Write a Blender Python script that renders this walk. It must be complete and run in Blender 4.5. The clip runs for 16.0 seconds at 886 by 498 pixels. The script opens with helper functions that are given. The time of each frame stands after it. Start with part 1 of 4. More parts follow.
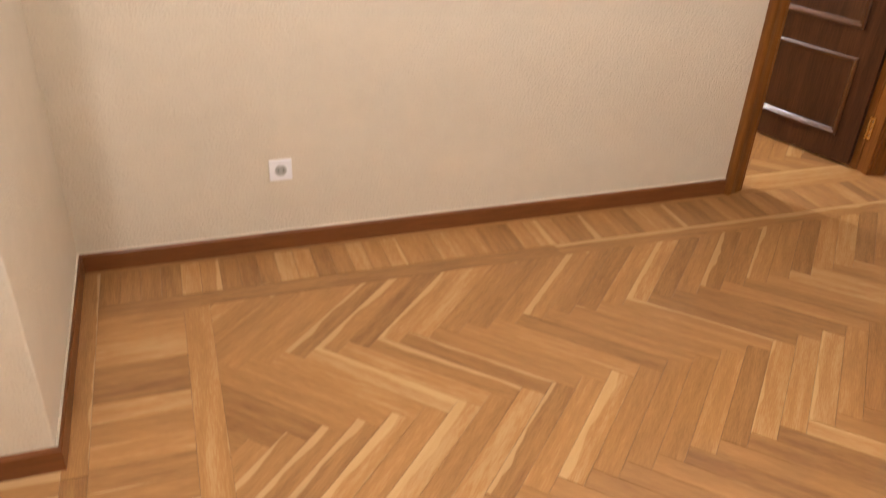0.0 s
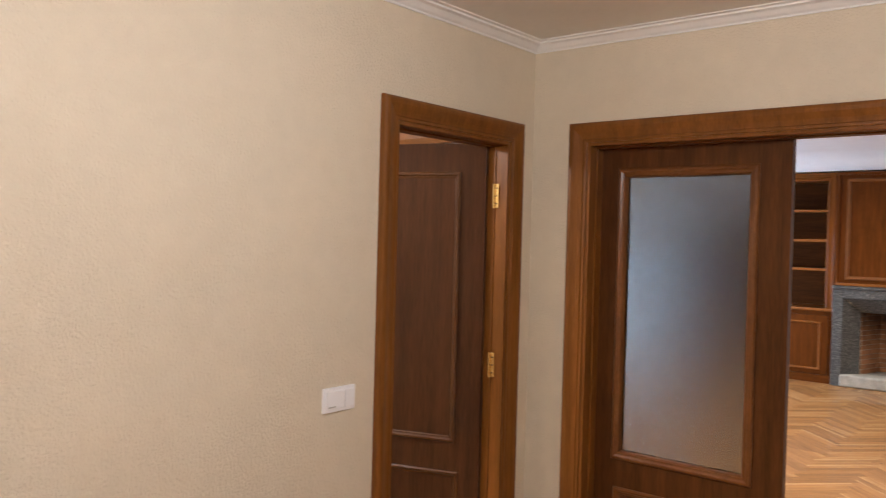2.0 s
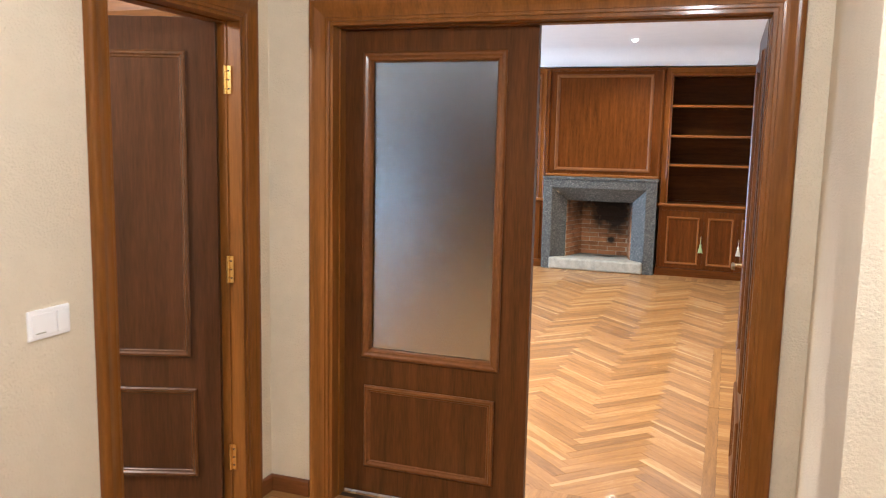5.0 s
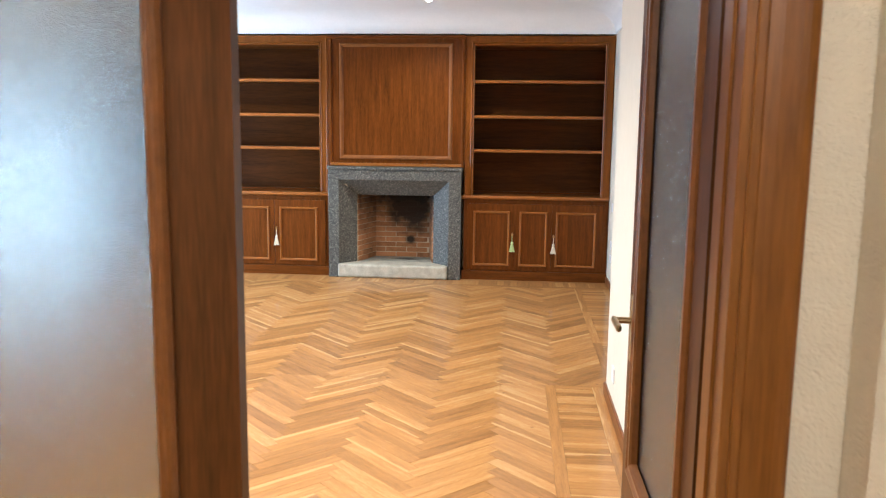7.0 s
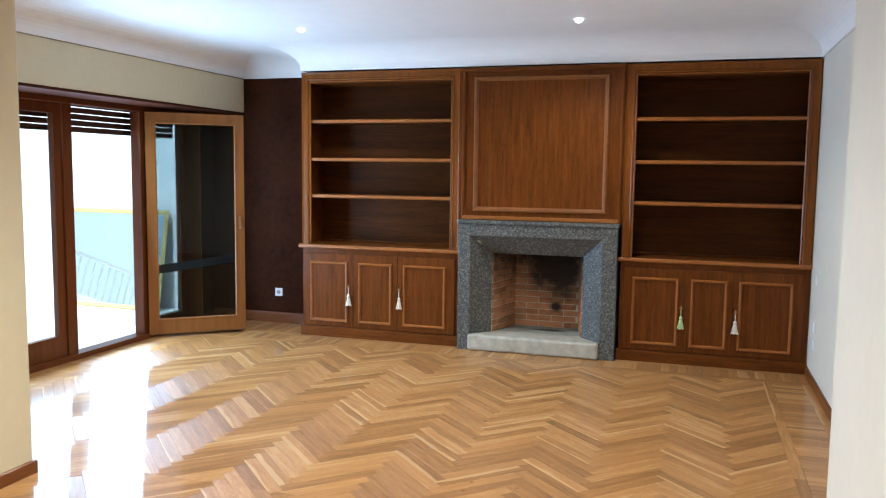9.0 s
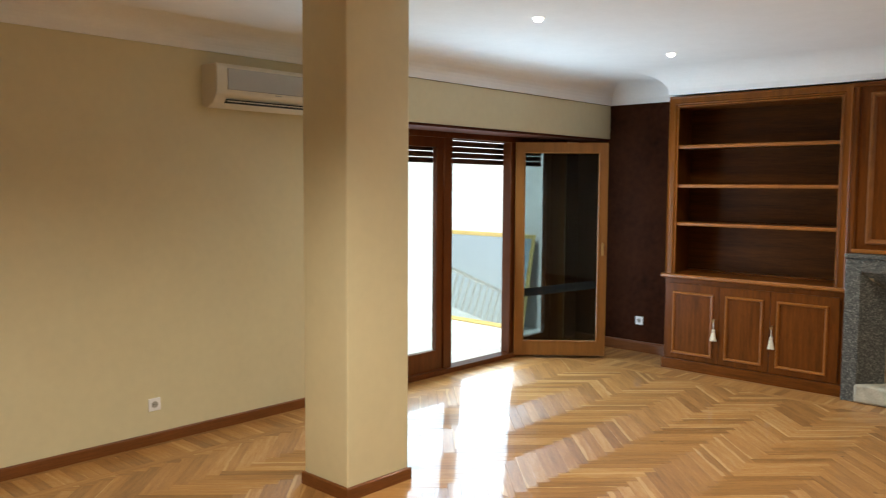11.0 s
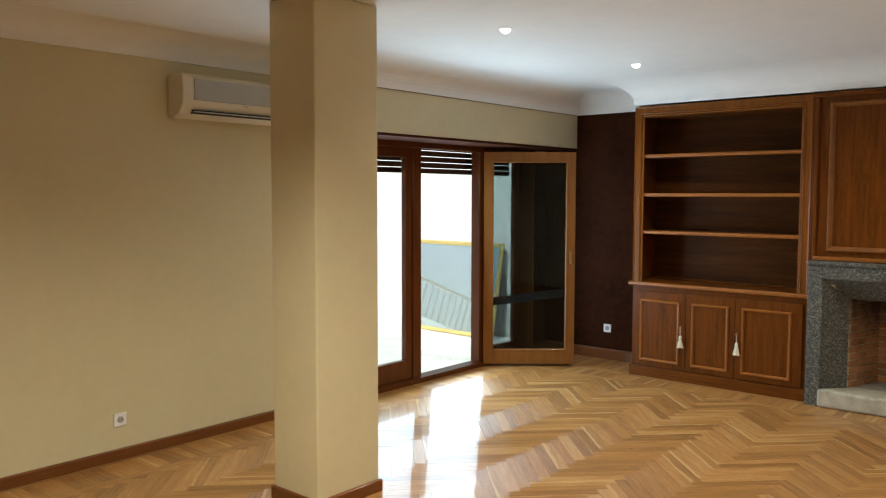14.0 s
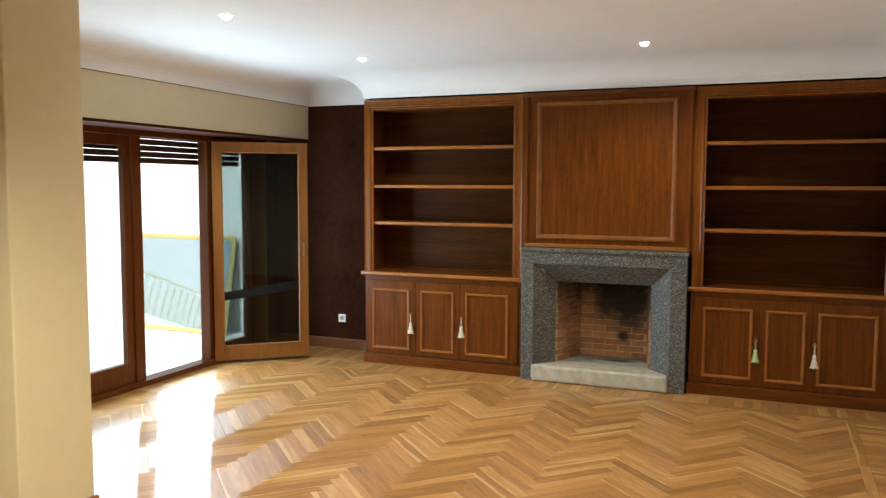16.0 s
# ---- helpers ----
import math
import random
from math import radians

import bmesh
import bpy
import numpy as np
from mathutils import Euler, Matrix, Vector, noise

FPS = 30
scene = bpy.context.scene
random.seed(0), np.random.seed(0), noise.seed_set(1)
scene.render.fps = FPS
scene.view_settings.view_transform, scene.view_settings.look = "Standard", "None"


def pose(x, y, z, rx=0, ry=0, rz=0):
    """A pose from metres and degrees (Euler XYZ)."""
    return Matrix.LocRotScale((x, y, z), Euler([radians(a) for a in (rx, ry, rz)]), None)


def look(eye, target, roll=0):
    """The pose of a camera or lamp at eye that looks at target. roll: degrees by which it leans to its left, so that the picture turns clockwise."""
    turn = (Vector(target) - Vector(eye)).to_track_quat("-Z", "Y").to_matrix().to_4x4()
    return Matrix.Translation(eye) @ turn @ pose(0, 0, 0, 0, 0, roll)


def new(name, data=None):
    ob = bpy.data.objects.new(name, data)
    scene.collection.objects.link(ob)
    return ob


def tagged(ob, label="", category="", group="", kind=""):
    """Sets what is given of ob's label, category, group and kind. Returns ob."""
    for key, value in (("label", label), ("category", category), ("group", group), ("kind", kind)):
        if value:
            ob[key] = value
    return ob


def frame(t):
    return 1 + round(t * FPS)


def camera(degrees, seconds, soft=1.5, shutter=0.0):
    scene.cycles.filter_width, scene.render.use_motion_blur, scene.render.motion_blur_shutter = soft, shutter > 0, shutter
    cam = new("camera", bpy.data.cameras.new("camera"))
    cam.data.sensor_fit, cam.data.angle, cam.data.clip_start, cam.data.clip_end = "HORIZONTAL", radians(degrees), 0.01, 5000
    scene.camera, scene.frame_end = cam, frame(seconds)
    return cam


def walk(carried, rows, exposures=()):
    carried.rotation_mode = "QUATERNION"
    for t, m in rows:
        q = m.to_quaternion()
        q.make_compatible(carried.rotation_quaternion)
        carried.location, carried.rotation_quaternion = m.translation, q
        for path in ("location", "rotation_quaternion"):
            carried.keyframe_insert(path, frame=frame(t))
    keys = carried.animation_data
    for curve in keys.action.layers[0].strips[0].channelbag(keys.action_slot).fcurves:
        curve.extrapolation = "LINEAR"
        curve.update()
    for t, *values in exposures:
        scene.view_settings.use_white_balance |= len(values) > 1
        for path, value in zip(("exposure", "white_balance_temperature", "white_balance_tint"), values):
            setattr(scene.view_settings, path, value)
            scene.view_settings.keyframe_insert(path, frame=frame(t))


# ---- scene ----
DEG = 57.8
cam = camera(DEG, 16.0, soft=1.15, shutter=0.3)
PATH = [
    (0, (2.309, -10.259, 1.593), (0.692, -9.68, 0.569), 2.9),
    (0.5, (2.324, -10.212, 1.613), (0.597, -9.48, 0.919), 0.9),
    (1, (2.145, -10.161, 1.587), (0.467, -9.12, 1.275), 1.4),
    (1.5, (1.893, -10.071, 1.635), (0.39, -8.755, 1.526), 1.4),
    (2, (1.683, -10.093, 1.588), (0.415, -8.547, 1.559), 1.5),
    (2.5, (1.561, -10.153, 1.578), (0.525, -8.443, 1.545), 1.3),
    (3, (1.543, -10.172, 1.577), (0.655, -8.382, 1.505), 1.2),
    (3.5, (1.529, -10.162, 1.57), (0.726, -8.335, 1.44), 1.2),
    (3.7, (1.53, -10.163, 1.568), (0.756, -8.326, 1.411), 1.2),
    (5.8, (1.316, -9.394, 1.546), (0.829, -7.477, 1.252), 0.9),
    (6, (1.264, -9.209, 1.537), (0.853, -7.274, 1.244), 0.8),
    (6.5, (1.218, -8.749, 1.522), (0.986, -6.785, 1.23), 0.8),
    (7, (1.243, -8.201, 1.523), (1.062, -6.231, 1.231), 0.7),
    (7.5, (1.222, -7.692, 1.547), (1.032, -5.722, 1.259), 0.8),
    (8, (1.244, -7.286, 1.562), (0.921, -5.328, 1.307), 0.8),
    (8.5, (1.252, -6.961, 1.545), (0.736, -5.04, 1.335), 0.8),
    (9, (1.265, -6.829, 1.573), (0.673, -4.929, 1.379), 0.7),
    (9.5, (1.268, -6.784, 1.586), (0.549, -4.926, 1.403), 0.7),
    (10, (1.244, -6.738, 1.619), (0.282, -4.994, 1.439), 0.8),
    (10.2, (1.237, -6.743, 1.629), (0.176, -5.057, 1.452), 0.7),
    (12.3, (1.227, -6.75, 1.659), (-0.304, -5.469, 1.527), 0.2),
    (12.5, (1.234, -6.742, 1.659), (-0.282, -5.444, 1.529), 0.3),
    (13, (1.228, -6.741, 1.659), (-0.212, -5.359, 1.529), 0.2),
    (13.5, (1.228, -6.751, 1.668), (-0.137, -5.295, 1.534), 0.2),
    (14, (1.227, -6.753, 1.663), (-0.073, -5.239, 1.528), 0.1),
    (14.5, (1.242, -6.74, 1.662), (0.049, -5.141, 1.522), 0.1),
    (15, (1.264, -6.717, 1.668), (0.22, -5.017, 1.52), 0.1),
    (15.5, (1.282, -6.701, 1.664), (0.389, -4.918, 1.512), 0.2),
    (16, (1.281, -6.704, 1.676), (0.526, -4.858, 1.518), 0.2),
]
walk(cam, [(t, look(e, g, r)) for t, e, g, r in PATH],
     exposures=[(0.0, 0.37, 5600, 15), (1.5, -0.14, 5500, 15), (2.5, 0.14, 5580, 15), (3.5, 0.5, 5450, 14), (6.0, 0.64, 5160, 6), (7.5, 0.5, 5350, 5), (8.5, 0.15, 4950, 3),
                (9.2, 0.06, 5000, 3), (10.2, -0.38, 5800, 3), (12.5, -0.40, 6050, -1), (14.5, -0.58, 6050, 0), (16.0, -0.08, 6050, 1)])

# ---- light ----
world = bpy.data.worlds.new("sky")
scene.world = world
world.use_nodes = True
wn = world.node_tree.nodes
sky = wn.new("ShaderNodeTexSky")
sky.sky_type, sky.sun_disc = "NISHITA", False
sky.sun_elevation, sky.sun_rotation = radians(52), radians(180)
sky.dust_density, sky.ozone_density = 6.0, 0.6
wn["Background"].inputs[1].default_value = 0.15
world.node_tree.links.new(sky.outputs[0], wn["Background"].inputs[0])

sun = new("sun", bpy.data.lights.new("sun", "SUN"))
sun.data.energy, sun.data.angle, sun.data.color = 5.0, radians(0.5), (1, 0.95, 0.88)
sun.matrix_world = look((0, 0, 0), (0.0, 0.62, -0.8))

CEIL, HALL_CEIL = 2.68, 2.49
XW, XR, XN, YF, YB = -3.53, 2.17, 1.79, 0.47, -6.84     # window wall, right wall, its nearer step, far wall, door wall
XB = -3.15                                              # face of the shutter box above the window
XH, XHR, YH = -0.372, 1.76, -6.945                      # hall: left wall, right wall, door wall

for y_, w_, zc, h_, watt in ((-2.09, 0.74, 1.03, 1.62, 49), (-1.13, 0.72, 0.95, 1.78, 52)):      # the two bright bays of the terrace window
    win = new("window_daylight", bpy.data.lights.new("window_daylight", "AREA"))
    win.data.shape, win.data.size, win.data.size_y = "RECTANGLE", w_, h_
    win.data.energy, win.data.color = watt, (0.67, 0.835, 1.0)
    win.matrix_world = look((XW + 0.045, y_, zc), (2, y_ - 0.1, zc + 0.45))



# ---- materials ----
def mat(name, color, rough=0.5, metal=0.0, bump=0.0, bump_scale=200.0, spread=0.25, coat=0.0, stretch=None,
        per=None, spec=0.5, scale=6.0, second=None, fibre=0.0):
    """A procedural surface: base colour, a wide and a fine variation, relief; per: 'object' or 'island' shifts each piece."""
    m = bpy.data.materials.new(name)
    m.use_nodes = True
    n, l = m.node_tree.nodes, m.node_tree.links
    b = n["Principled BSDF"]
    b.inputs["Roughness"].default_value = rough
    b.inputs["Metallic"].default_value = metal
    b.inputs["Specular IOR Level"].default_value = spec
    b.inputs["Coat Weight"].default_value = coat
    b.inputs["Coat Roughness"].default_value = 0.12
    tc = n.new("ShaderNodeTexCoord")
    src = tc.outputs["Object"]
    rnd = None
    if fibre:
        tg = n.new("ShaderNodeTangent")
        tg.direction_type, tg.uv_map = "UV_MAP", "UVMap"
        l.new(tg.outputs[0], b.inputs["Tangent"])
        b.inputs["Anisotropic"].default_value, b.inputs["Anisotropic Rotation"].default_value = fibre, 0.25
        b.inputs["Specular IOR Level"].default_value = 0.21
        b.inputs["Coat Roughness"].default_value = 0.045
    if per:
        src = tc.outputs["UV"]
        if per == "object":
            rnd = n.new("ShaderNodeObjectInfo").outputs["Random"]
        else:
            rnd = n.new("ShaderNodeNewGeometry").outputs["Random Per Island"]
        mul = n.new("ShaderNodeVectorMath")
        mul.operation = "SCALE"
        mul.inputs[0].default_value = (37, 91, 53)
        l.new(rnd, mul.inputs["Scale"])
        add = n.new("ShaderNodeVectorMath")
        l.new(src, add.inputs[0])
        l.new(mul.outputs[0], add.inputs[1])
        src = add.outputs[0]
    mp = n.new("ShaderNodeMapping")
    mp.inputs["Scale"].default_value = stretch or (1, 1, 1)
    l.new(src, mp.inputs[0])
    big = n.new("ShaderNodeTexNoise")
    big.inputs["Scale"].default_value = scale
    big.inputs["Detail"].default_value = 5
    l.new(mp.outputs[0], big.inputs["Vector"])
    fine = n.new("ShaderNodeTexNoise")
    fine.inputs["Scale"].default_value = scale * 7
    fine.inputs["Detail"].default_value = 6
    l.new(mp.outputs[0], fine.inputs["Vector"])
    ramp = n.new("ShaderNodeValToRGB")
    dark = second or tuple(c * (1 - spread) for c in color)
    light = tuple(min(1, c * (1 + spread)) for c in color)
    ramp.color_ramp.elements[0].position, ramp.color_ramp.elements[1].position = 0.3, 0.7
    ramp.color_ramp.elements[0].color, ramp.color_ramp.elements[1].color = (*dark, 1), (*light, 1)
    mixv = n.new("ShaderNodeMath")
    mixv.operation = "MULTIPLY_ADD"
    mixv.inputs[1].default_value = 0.45
    l.new(fine.outputs[0], mixv.inputs[0])
    half = n.new("ShaderNodeMath")
    half.operation = "MULTIPLY"
    half.inputs[1].default_value = 0.55
    l.new(big.outputs[0], half.inputs[0])
    l.new(half.outputs[0], mixv.inputs[2])
    val = mixv.outputs[0]
    if rnd is not None:
        sh = n.new("ShaderNodeMath")
        sh.operation = "MULTIPLY_ADD"
        sh.inputs[1].default_value, sh.inputs[2].default_value = 0.37, -0.098
        l.new(rnd, sh.inputs[0])
        ad = n.new("ShaderNodeMath")
        l.new(val, ad.inputs[0])
        l.new(sh.outputs[0], ad.inputs[1])
        val = ad.outputs[0]
    if per and coat:
        lo = ramp.color_ramp.elements.new(0.12)
        lo.color = (0.17, 0.080, 0.027, 1)
        hi = ramp.color_ramp.elements.new(0.86)
        hi.color = (0.50, 0.30, 0.12, 1)
    l.new(val, ramp.inputs[0])
    tone = ramp.outputs[0]
    if per and coat:
        vo = n.new("ShaderNodeTexVoronoi")
        vo.inputs["Scale"].default_value = 3.4
        l.new(src, vo.inputs["Vector"])
        kn = n.new("ShaderNodeMapRange")
        kn.inputs["From Min"].default_value, kn.inputs["From Max"].default_value = 0.012, 0.05
        kn.inputs["To Min"].default_value, kn.inputs["To Max"].default_value = 0.85, 0.0
        l.new(vo.outputs["Distance"], kn.inputs["Value"])
        # pale sapwood along one edge of some pieces
        uvs = n.new("ShaderNodeSeparateXYZ")
        l.new(tc.outputs["UV"], uvs.inputs[0])
        r2 = n.new("ShaderNodeMath")
        r2.operation = "FRACT"
        r7 = n.new("ShaderNodeMath")
        r7.operation = "MULTIPLY"
        r7.inputs[1].default_value = 17.37
        l.new(rnd, r7.inputs[0])
        l.new(r7.outputs[0], r2.inputs[0])
        lim = n.new("ShaderNodeMapRange")
        lim.inputs["From Min"].default_value, lim.inputs["From Max"].default_value = 0.74, 1.0
        lim.inputs["To Min"].default_value, lim.inputs["To Max"].default_value = 0.046, 0.006
        l.new(r2.outputs[0], lim.inputs["Value"])
        wav = n.new("ShaderNodeTexNoise")
        wav.inputs["Scale"].default_value = 5.0
        l.new(src, wav.inputs["Vector"])
        wob = n.new("ShaderNodeMath")
        wob.operation = "MULTIPLY_ADD"
        wob.inputs[1].default_value, wob.inputs[2].default_value = 0.045, -0.0225
        l.new(wav.outputs[0], wob.inputs[0])
        vv = n.new("ShaderNodeMath")
        l.new(uvs.outputs["Y"], vv.inputs[0])
        l.new(wob.outputs[0], vv.inputs[1])
        over = n.new("ShaderNodeMath")
        over.operation = "SUBTRACT"
        l.new(vv.outputs[0], over.inputs[0])
        l.new(lim.outputs[0], over.inputs[1])
        edge = n.new("ShaderNodeMapRange")
        edge.inputs["From Min"].default_value, edge.inputs["From Max"].default_value = -0.001, 0.003
        edge.inputs["To Min"].default_value, edge.inputs["To Max"].default_value = 0.0, 0.6
        l.new(over.outputs[0], edge.inputs["Value"])
        sap = n.new("ShaderNodeMix")
        sap.data_type = "RGBA"
        l.new(edge.outputs[0], sap.inputs["Factor"])
        l.new(tone, sap.inputs[6])
        sap.inputs[7].default_value = (0.62, 0.40, 0.175, 1)
        tone = sap.outputs[2]
        km = n.new("ShaderNodeMix")
        km.data_type = "RGBA"
        l.new(kn.outputs[0], km.inputs["Factor"])
        l.new(tone, km.inputs[6])
        km.inputs[7].default_value = (0.10, 0.042, 0.014, 1)
        tone = km.outputs[2]
    l.new(tone, b.inputs["Base Color"])
    if bump:
        nz = n.new("ShaderNodeTexNoise")
        nz.inputs["Scale"].default_value = bump_scale
        nz.inputs["Detail"].default_value = 3
        l.new(mp.outputs[0] if per or stretch else tc.outputs["Object"], nz.inputs["Vector"])
        bp = n.new("ShaderNodeBump")
        bp.inputs["Strength"].default_value = min(1.0, bump)
        bp.inputs["Distance"].default_value = 0.0052 if bump > 0.9 else 0.002
        l.new(nz.outputs[0], bp.inputs["Height"])
        l.new(bp.outputs[0], b.inputs["Normal"])
    return m


def glass(name, rough, color=(1, 1, 1), bump=0.0):
    m = bpy.data.materials.new(name)
    m.use_nodes = True
    n, l = m.node_tree.nodes, m.node_tree.links
    b = n["Principled BSDF"]
    b.inputs["Base Color"].default_value = (*color, 1)
    b.inputs["Roughness"].default_value = rough
    b.inputs["Transmission Weight"].default_value = 1.0
    b.inputs["IOR"].default_value = 1.45
    if bump:
        tc = n.new("ShaderNodeTexCoord")
        nz = n.new("ShaderNodeTexNoise")
        nz.inputs["Scale"].default_value = 260
        l.new(tc.outputs["Object"], nz.inputs["Vector"])
        bp = n.new("ShaderNodeBump")
        bp.inputs["Strength"].default_value, bp.inputs["Distance"].default_value = bump, 0.003
        l.new(nz.outputs[0], bp.inputs["Height"])
        l.new(bp.outputs[0], b.inputs["Normal"])
    return m



def pane_glass(name, color, mirrored):
    """A thin flat pane: light passes straight through each face, tinted, and a little is mirrored, more at a slant."""
    m = bpy.data.materials.new(name)
    m.use_nodes = True
    n, l = m.node_tree.nodes, m.node_tree.links
    n.remove(n["Principled BSDF"])
    clear, gloss = n.new("ShaderNodeBsdfTransparent"), n.new("ShaderNodeBsdfGlossy")
    clear.inputs["Color"].default_value = (*color, 1)
    gloss.inputs["Roughness"].default_value = 0.0
    lw = n.new("ShaderNodeLayerWeight")
    lw.inputs["Blend"].default_value = 0.5
    pw, ad = n.new("ShaderNodeMath"), n.new("ShaderNodeMath")
    pw.operation, pw.inputs[1].default_value = "POWER", 5.0
    ad.operation, ad.inputs[1].default_value, ad.inputs[2].default_value = "MULTIPLY_ADD", 0.9, mirrored
    l.new(lw.outputs["Facing"], pw.inputs[0])
    l.new(pw.outputs[0], ad.inputs[0])
    mix = n.new("ShaderNodeMixShader")
    l.new(ad.outputs[0], mix.inputs[0])
    l.new(clear.outputs[0], mix.inputs[1])
    l.new(gloss.outputs[0], mix.inputs[2])
    l.new(mix.outputs[0], n["Material Output"].inputs["Surface"])
    return m


UP, ALONG_X, ALONG_Y = (5, 5, 0.35), (0.35, 5, 5), (5, 0.35, 5)
M_WALL = mat("textured_cream_paint", (0.69, 0.605, 0.465), 0.75, spread=0.04, bump=1.0, bump_scale=125, scale=2.5)
# one cream paint in two tones: yellowed by lamplight, then lightened by daylight
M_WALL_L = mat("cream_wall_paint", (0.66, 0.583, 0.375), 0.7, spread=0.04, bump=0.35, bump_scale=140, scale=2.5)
M_WALL_R = mat("daylit_cream_wall_paint", (0.74, 0.695, 0.585), 0.65, spread=0.04, bump=0.35, bump_scale=140, scale=2.5)
M_CEIL = mat("white_ceiling_paint", (0.85, 0.85, 0.845), 0.8, spread=0.03, bump=0.1, bump_scale=60)
M_CASE = mat("lacquered_casing_wood", (0.180, 0.066, 0.0100), 0.36, spec=0.16, spread=0.38, stretch=UP, coat=0.15, scale=4)
M_CASE_X = mat("lacquered_casing_wood_level", (0.180, 0.066, 0.0100), 0.36, spec=0.16, spread=0.38, stretch=ALONG_X, coat=0.15, scale=4)
M_LEAF = mat("dark_door_veneer", (0.078, 0.0275, 0.0066), 0.36, spec=0.12, spread=0.5, stretch=UP, coat=0.05, scale=5)
M_LEAF_S = mat("dark_side_door_veneer", (0.056, 0.0215, 0.0078), 0.34, spec=0.16, spread=0.5, stretch=UP, coat=0.08, scale=5)
M_MOULD = mat("door_moulding_wood", (0.135, 0.048, 0.0105), 0.3, spec=0.3, spread=0.3, coat=0.12)
M_MOULD_S = mat("dark_door_moulding_wood", (0.078, 0.029, 0.0082), 0.26, spec=0.4, spread=0.3, coat=0.35)
M_SHELF = mat("mahogany_veneer_upright", (0.116, 0.0330, 0.0042), 0.36, spec=0.10, spread=0.5, stretch=UP, coat=0.06, scale=8)
M_SHELF_X = mat("mahogany_veneer_level", (0.116, 0.0335, 0.0044), 0.36, spec=0.10, spread=0.5, stretch=ALONG_X, coat=0.06, scale=8)
M_FRAME = mat("mahogany_face_frame", (0.172, 0.054, 0.0060), 0.33, spec=0.12, spread=0.35, stretch=UP, coat=0.10, scale=5)
M_EDGE = mat("mahogany_edge_moulding", (0.265, 0.088, 0.0090), 0.36, spread=0.22, coat=0.15)
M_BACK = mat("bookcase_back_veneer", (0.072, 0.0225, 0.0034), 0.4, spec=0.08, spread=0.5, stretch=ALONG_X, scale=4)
M_GRANITE = mat("grey_granite", (0.10, 0.102, 0.094), 0.45, spread=0.5, scale=20, bump=0.2, bump_scale=300)
M_HEARTH = mat("pale_hearth_granite", (0.41, 0.375, 0.295), 0.6, spread=0.3, scale=16, bump=0.3)
M_BRICK = mat("firebrick", (0.33, 0.152, 0.062), 0.85, spread=0.35, bump=0.5, per="object", scale=12)
M_MORTAR = mat("mortar", (0.50, 0.40, 0.28), 0.9, spread=0.2, bump=0.5)
M_SOOT = mat("soot", (0.010, 0.009, 0.008), 0.95, spread=0.4)
M_DARKWALL = mat("dark_brown_wallcovering", (0.038, 0.0122, 0.0048), 0.6, spec=0.05, spread=0.45, scale=2.5, bump=0.12, bump_scale=60)
M_BASE = mat("baseboard_wood", (0.165, 0.057, 0.014), 0.35, spec=0.3, spread=0.35, stretch=(1.2, 1.2, 20), coat=0.1)
M_WIN = mat("window_frame_wood", (0.115, 0.033, 0.0075), 0.42, spec=0.2, spread=0.3, stretch=UP, coat=0.2, scale=4)
M_WINLEAF = mat("window_leaf_wood", (0.185, 0.068, 0.0115), 0.4, spec=0.25, spread=0.25, stretch=UP, coat=0.2, scale=4)
M_WHITE = mat("white_plastic", (0.88, 0.87, 0.88), 0.35, spread=0.02)
M_ACBODY = mat("aged_white_plastic", (0.70, 0.635, 0.50), 0.3, spread=0.03)
M_ACPANEL = mat("grey_gloss_panel", (0.42, 0.41, 0.37), 0.12, spread=0.03)
M_BLACK = mat("black_slot", (0.012, 0.012, 0.012), 0.6, spread=0.1)
M_BRASS = mat("polished_brass", (0.80, 0.56, 0.20), 0.22, metal=1.0, spread=0.08)
M_BRONZE = mat("aged_brass", (0.40, 0.27, 0.13), 0.3, metal=1.0, spread=0.2)
M_TASSEL = mat("cream_cotton_thread", (0.78, 0.72, 0.58), 0.9, spread=0.12, bump=0.6, stretch=(1, 1, 0.1), bump_scale=300)
M_TASSEL_G = mat("pale_green_cotton_thread", (0.50, 0.60, 0.27), 0.9, spread=0.12, bump=0.6, stretch=(1, 1, 0.1), bump_scale=300)
M_STEEL = mat("brushed_steel", (0.6, 0.6, 0.6), 0.35, metal=1.0, spread=0.05)
M_OAK_O = mat("oak_parquet_piece", (0.345, 0.172, 0.053), 0.46, spread=0.24, stretch=(1.3, 13, 1), per="object", scale=3.2,
              bump=0.03, bump_scale=40, coat=0.40, fibre=0.75, second=(0.225, 0.106, 0.033))
M_OAK_I = mat("oak_parquet_joined", (0.345, 0.172, 0.053), 0.46, spread=0.24, stretch=(1.3, 13, 1), per="island", scale=3.2,
              bump=0.03, bump_scale=40, coat=0.40, fibre=0.75, second=(0.225, 0.106, 0.033))
M_JOINT = mat("parquet_joint", (0.06, 0.028, 0.010), 0.7, spread=0.2)
M_GAPFILL = mat("shaded_plaster_joint", (0.20, 0.16, 0.11), 0.9, spread=0.3)
M_PANELEDGE = mat("panel_moulding_wood", (0.20, 0.072, 0.015), 0.34, spread=0.25, coat=0.15)
M_TERR = mat("pale_terrace_paint", (0.80, 0.83, 0.83), 0.8, spread=0.06, bump=0.3)
M_TILE = mat("pale_terrace_tile", (0.66, 0.68, 0.67), 0.6, spread=0.25, scale=3)
M_GILT = mat("gilt_frame", (0.68, 0.53, 0.20), 0.35, metal=0.3, spread=0.15)
M_SOFFIT = mat("dark_red_soffit_wood", (0.055, 0.016, 0.007), 0.85, spec=0.08, spread=0.2)
